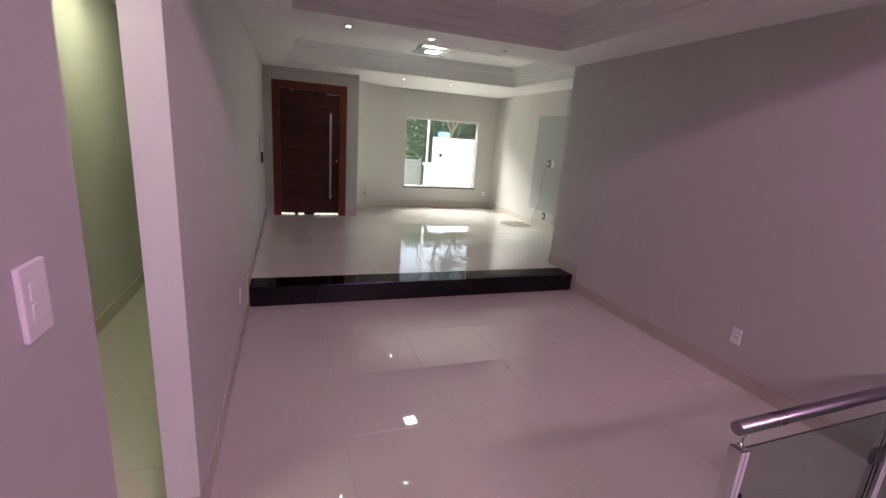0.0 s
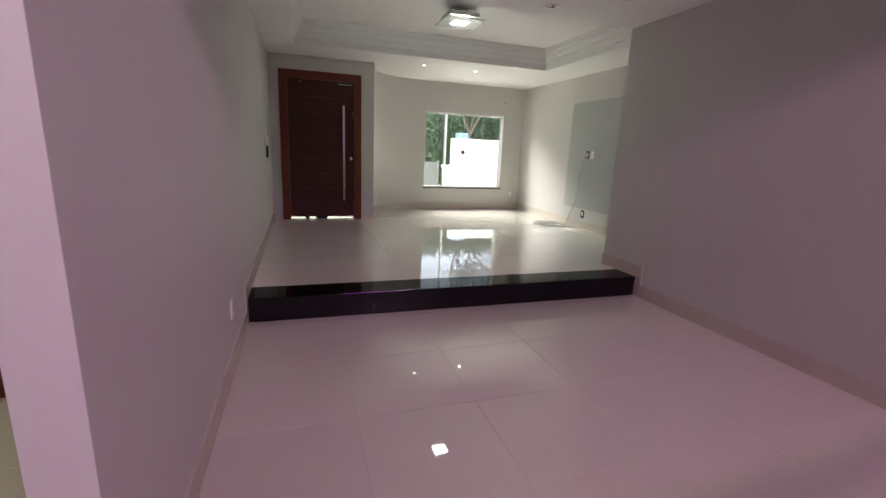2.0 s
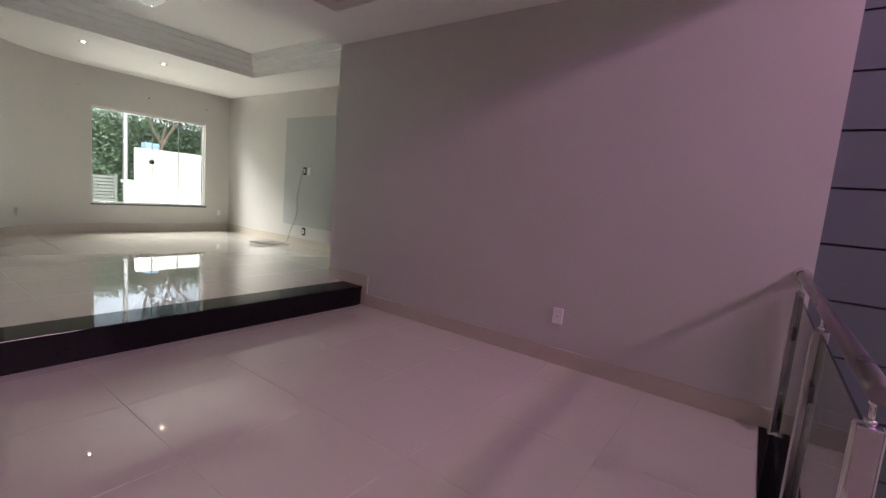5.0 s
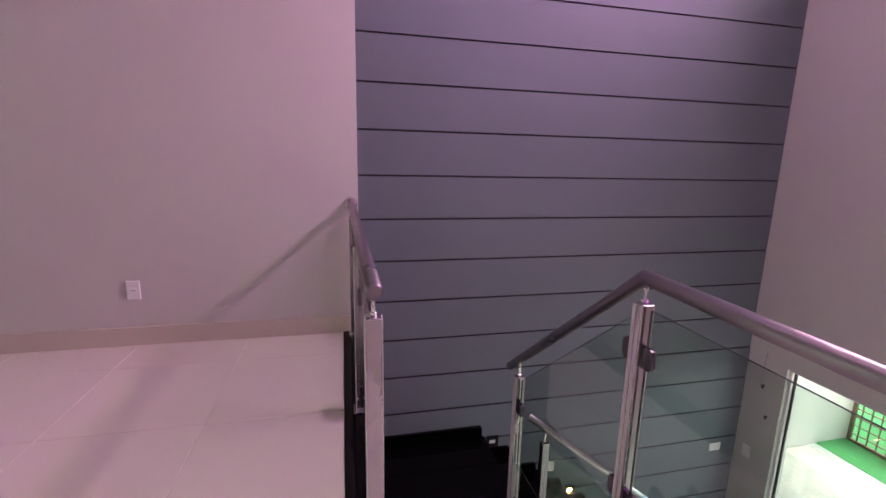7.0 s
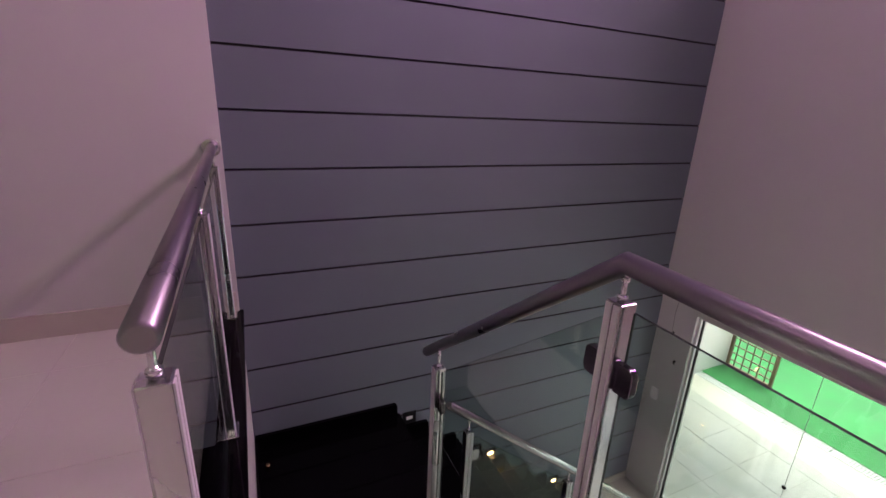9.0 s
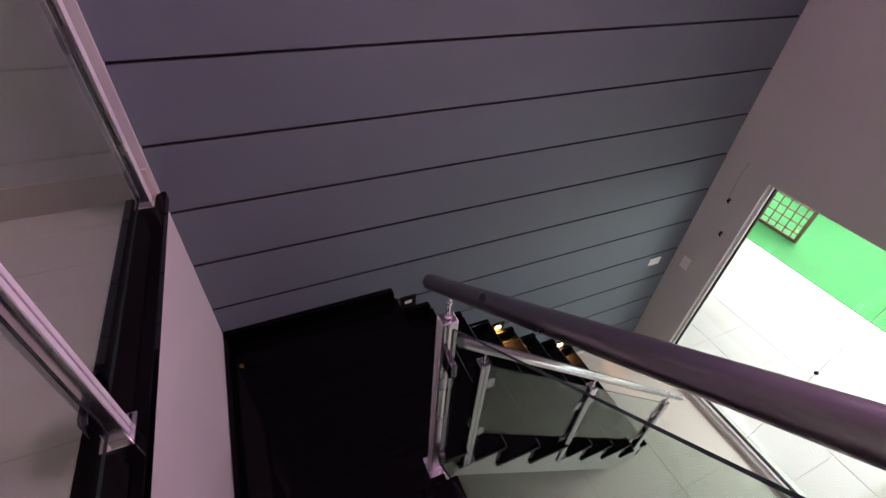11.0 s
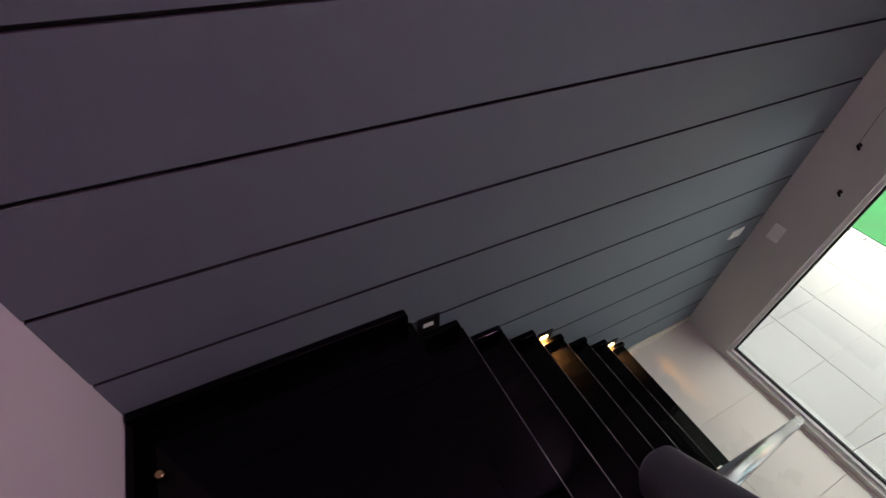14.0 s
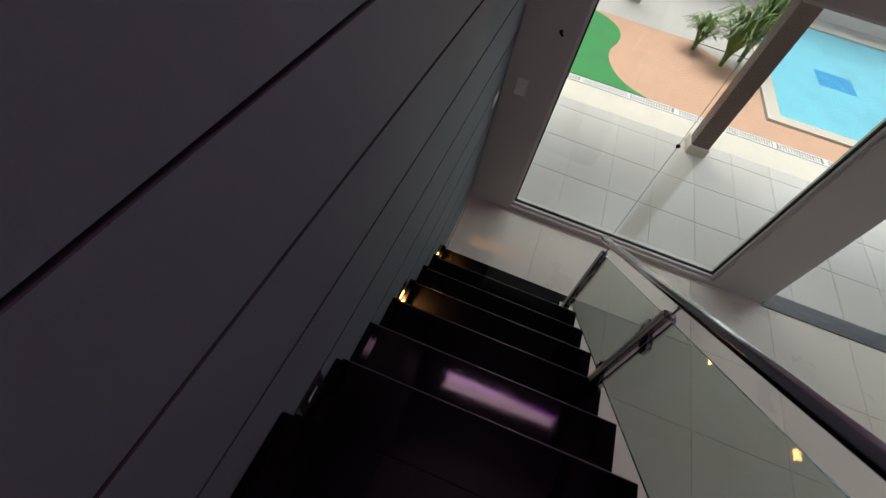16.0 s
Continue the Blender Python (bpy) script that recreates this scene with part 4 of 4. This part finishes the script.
# A clump of strap-leaved plants by the pool
LEAF = surface("strap_leaf", (0.12, 0.20, 0.035), 0.5, var=0.4, scale=4, fine=30, bump=0.1)
rng = random.Random(7)


def strap_plant(x, y, z, n, reach, height):
    p = thing("plant", "clump of green strap-leaved garden plant", "plant", (x, y, z), "garden plants")
    part("crown", bm_disc((x, y, z + 0.05), (0, 0, 1), 0.03, 0.1, 12), LEAF, p)
    for k in range(n):
        a = rng.random() * 6.283
        r, h, w = reach * (0.5 + 0.6 * rng.random()), height * (0.6 + 0.5 * rng.random()), 0.018 + 0.012 * rng.random()
        d, s = Vector((math.cos(a), math.sin(a), 0)), Vector((-math.sin(a), math.cos(a), 0))
        bm = bmesh.new()
        rows = []
        for j in range(6):
            u = j / 5
            c = Vector((x, y, z)) + d * r * (u ** 1.5) + Vector((0, 0, h * math.sin(u * 2.1)))
            ww = w * (1 - u ** 2) + 0.001
            rows.append([bm.verts.new(c - s * ww), bm.verts.new(c + s * ww), bm.verts.new(c - Vector((0, 0, 0.006)))])
        for q, t in zip(rows, rows[1:]):
            for i, j in ((0, 1), (1, 2), (2, 0)):
                bm.faces.new((q[i], q[j], t[j], t[i]))
        part("leaf", bm, LEAF, p)


strap_plant(1.15, -11.18, PLO, 120, 0.5, 0.75)
strap_plant(0.85, -11.53, PLO, 100, 0.45, 0.9)
strap_plant(1.55, -11.43, PLO, 80, 0.35, 0.45)

# Street side, beyond the front window
built("ground_street", joined([(-40, 50, YF + 0.16, 60, -0.35, -0.02)]), CONCRETE, "pale paved front yard and street", "ground")
built("wall_front_yard", joined([(4.64, 14, 9.0, 9.15, -0.02, 1.68)]), RENDER_W, "white rendered front yard wall", "wall")
built("wall_front_yard_low", joined([(4.22, 4.62, 8.4, 8.55, -0.02, 0.86), (4.19, 4.65, 8.37, 8.58, 0.86, 0.92)]), RENDER_W, "low white rendered wall with coping", "wall")
gatef = thing("slatted_gate", "grey horizontal slatted gate in front of the hedge", "gate", (2.3, 8.9, 0))
for k in range(13):
    part("slat", bm_box(1.2, 4.2, 9.0, 9.03, 0.02 + 0.075 * k, 0.075 + 0.075 * k), surface("grey_slat_paint", (0.15, 0.16, 0.155), 0.5) if k == 0 else bpy.data.materials["grey_slat_paint"], gatef)
part("post", bm_box(1.15, 1.2, 8.99, 9.04, -0.02, 1.02), bpy.data.materials["grey_slat_paint"], gatef)
part("post", bm_box(4.2, 4.25, 8.99, 9.04, -0.02, 1.02), bpy.data.materials["grey_slat_paint"], gatef)

HEDGE = surface("ivy_leaf", (0.085, 0.14, 0.075), 0.5, var=0.6, scale=3, fine=20, bump=0.0)
hedge = thing("ivy_wall", "tall wall grown over with green ivy", "hedge", (4, 11.2, 0))
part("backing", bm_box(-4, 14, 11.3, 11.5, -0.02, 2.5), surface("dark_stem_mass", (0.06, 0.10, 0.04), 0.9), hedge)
rg = np.random.default_rng(5)
N = 26000
px, pz = rg.uniform(-0.5, 10.5, N), rg.uniform(0, 2.72, N) + 0.06 * rg.normal(size=N)
py = 11.25 - rg.uniform(0, 0.25, N) - 0.12 * np.sin(px * 2.1) * np.cos(pz * 1.7)
size = rg.uniform(0.026, 0.058, N)
ax, az, tw = rg.uniform(-0.7, 0.7, N), rg.uniform(-0.9, 0.5, N), rg.uniform(0, 6.28, N)
verts, faces = [], []
for i in range(N):
    nrm = Vector((0.7 * ax[i], -1.0, 0.55 + 0.7 * az[i])).normalized()
    u = (Vector((math.cos(tw[i]), 0, math.sin(tw[i]))) - nrm * nrm.dot(Vector((math.cos(tw[i]), 0, math.sin(tw[i]))))).normalized() * size[i]
    v = nrm.cross(u) * 0.75
    c = Vector((px[i], py[i], pz[i]))
    n = len(verts)
    verts += [c - u, c - v * 0.9 + u * 0.1, c + u, c + v * 0.9 + u * 0.1]
    faces.append((n, n + 1, n + 2, n + 3))
me = bpy.data.meshes.new("foliage")
me.from_pydata(verts, [], faces)
me.materials.append(HEDGE)
fo = new("foliage", me)
fo.parent = hedge
fo.matrix_parent_inverse = hedge.matrix_basis.inverted()
tagged(fo, "dense small green leaves", kind="stuff")
pole = thing("utility_pole", "slim pale pole in the street", "pole", (4.83, 10.3, 0))
part("shaft", bm_tube([(4.83, 10.3, -0.02), (4.83, 10.3, 6.5)], 0.045, 14), ALU, pole)
tank = thing("water_tank", "small blue and white box above the yard wall", "tank", (5.16, 9.65, 0))
part("body", bm_box(5.0, 5.32, 9.5, 9.8, -0.02, 1.86, 0.02), surface("pale_blue_plastic", (0.22, 0.34, 0.52), 0.5), tank)


def tree(x, y, height, seed):
    """A slim street tree: tapered trunk, forking limbs, and a loose crown of small leaves."""
    r = random.Random(seed)
    t = thing("tree", "slim street tree with a loose leafy crown", "tree", (x, y, -0.02))
    bm = bmesh.new()
    tips = []

    def limb(p, d, length, rad, depth):
        q = p + d * length
        steps = 4
        prev = None
        s = d.cross(Vector((0.3, 0.9, 0.2))).normalized()
        w = s.cross(d).normalized()
        for i in range(steps + 1):
            u = i / steps
            c = p.lerp(q, u) + s * 0.05 * length * math.sin(u * 3.1)
            k = rad * (1 - 0.4 * u)
            ringv = [bm.verts.new(c + (s * math.cos(a) + w * math.sin(a)) * k) for a in (0, 1.05, 2.09, 3.14, 4.19, 5.24)]
            if prev:
                for j in range(6):
                    bm.faces.new((prev[j], prev[(j + 1) % 6], ringv[(j + 1) % 6], ringv[j]))
            prev = ringv
        if depth == 0:
            tips.append(q)
            tips.append(p.lerp(q, 0.6))
            return
        for _ in range(3):
            nd = (d + Vector((r.uniform(-0.8, 0.8), r.uniform(-0.8, 0.8), r.uniform(-0.15, 0.5)))).normalized()
            limb(q, nd, length * r.uniform(0.55, 0.75), rad * 0.58, depth - 1)

    limb(Vector((x, y, -0.02)), Vector((0.05, 0.02, 1)).normalized(), height * 0.55, 0.07, 3)
    part("trunk", bm, surface("tree_bark", (0.2, 0.16, 0.12), 0.8, var=0.3), t)
    vs, fs = [], []
    for c in tips:
        for _ in range(42):
            o = c + Vector((r.gauss(0, 0.28), r.gauss(0, 0.28), r.gauss(0, 0.2)))
            u = Vector((r.uniform(-1, 1), r.uniform(-1, 1), r.uniform(-0.6, 0.6))).normalized() * r.uniform(0.04, 0.08)
            v = u.cross(Vector((r.uniform(-1, 1), r.uniform(-1, 1), 1))).normalized() * 0.025
            n = len(vs)
            vs += [o - u, o + v, o + u, o - v]
            fs.append((n, n + 1, n + 2, n + 3))
    me = bpy.data.meshes.new("crown")
    me.from_pydata(vs, [], fs)
    me.materials.append(HEDGE)
    c = new("crown", me)
    c.parent = t
    c.matrix_parent_inverse = t.matrix_basis.inverted()
    tagged(c, kind="stuff")


tree(5.6, 10.3, 3.4, 3)

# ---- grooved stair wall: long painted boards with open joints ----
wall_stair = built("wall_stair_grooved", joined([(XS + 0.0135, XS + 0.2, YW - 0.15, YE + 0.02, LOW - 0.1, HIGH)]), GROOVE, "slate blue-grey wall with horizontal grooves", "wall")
PITCH, Z0 = 0.2945, 1.372
k0 = math.floor((LOW - Z0) / PITCH)
cells = []
for k in range(k0, 13):
    a, b = max(LOW, Z0 + PITCH * k), min(HIGH, Z0 + PITCH * (k + 1))
    if b - a > 0.02:
        cells.append(((XS, YW, a + 0.0045), (0.015, YE - YW, b - a - 0.009)))
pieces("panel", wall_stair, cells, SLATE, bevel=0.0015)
# Top and bottom edges coloured dark, so that the grooves' shade is painted in
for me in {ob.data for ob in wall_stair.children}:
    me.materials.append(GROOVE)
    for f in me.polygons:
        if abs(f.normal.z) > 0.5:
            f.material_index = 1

# ---- floor tiles ----
T = 0.645
TX, TY = 0.655, -2.05
cells = tile_cells(0.0, XR, YE + 0.115, 0.0, 0, T, T, TX, TY) + tile_cells(0.0, XT - 0.03, YS + 0.06, YE + 0.115, 0, T, T, TX, TY) + tile_cells(0.0, XV - 0.02, YW, YS + 0.06, 0, T, T, TX, TY)
cells += tile_cells(-1.05, 0, -4.6, 3.85, 0, T, T, TX, TY) + tile_cells(-1.75, -1.05, -2.0, 0, 0, T, T, TX, TY)
pieces("tile", floor, cells, PORCELAIN)
pieces("tile", floor_front, tile_cells(0.0, XTV, 0.29, YF, UP, T, T, TX, TY + 4 * T - 0.23), PORCELAIN)
pieces("tile", floor_low, tile_cells(-2.0, XS, YW, -3.2, LOW, T, T, 0.35, -6.2), PORCELAIN_SATIN)
pieces("tile", patio, tile_cells(-3.0, 4.85, -9.02, YW - 0.16, PLO, 0.43, 0.58, 1.99, -7.65, 0.005), PATIO)
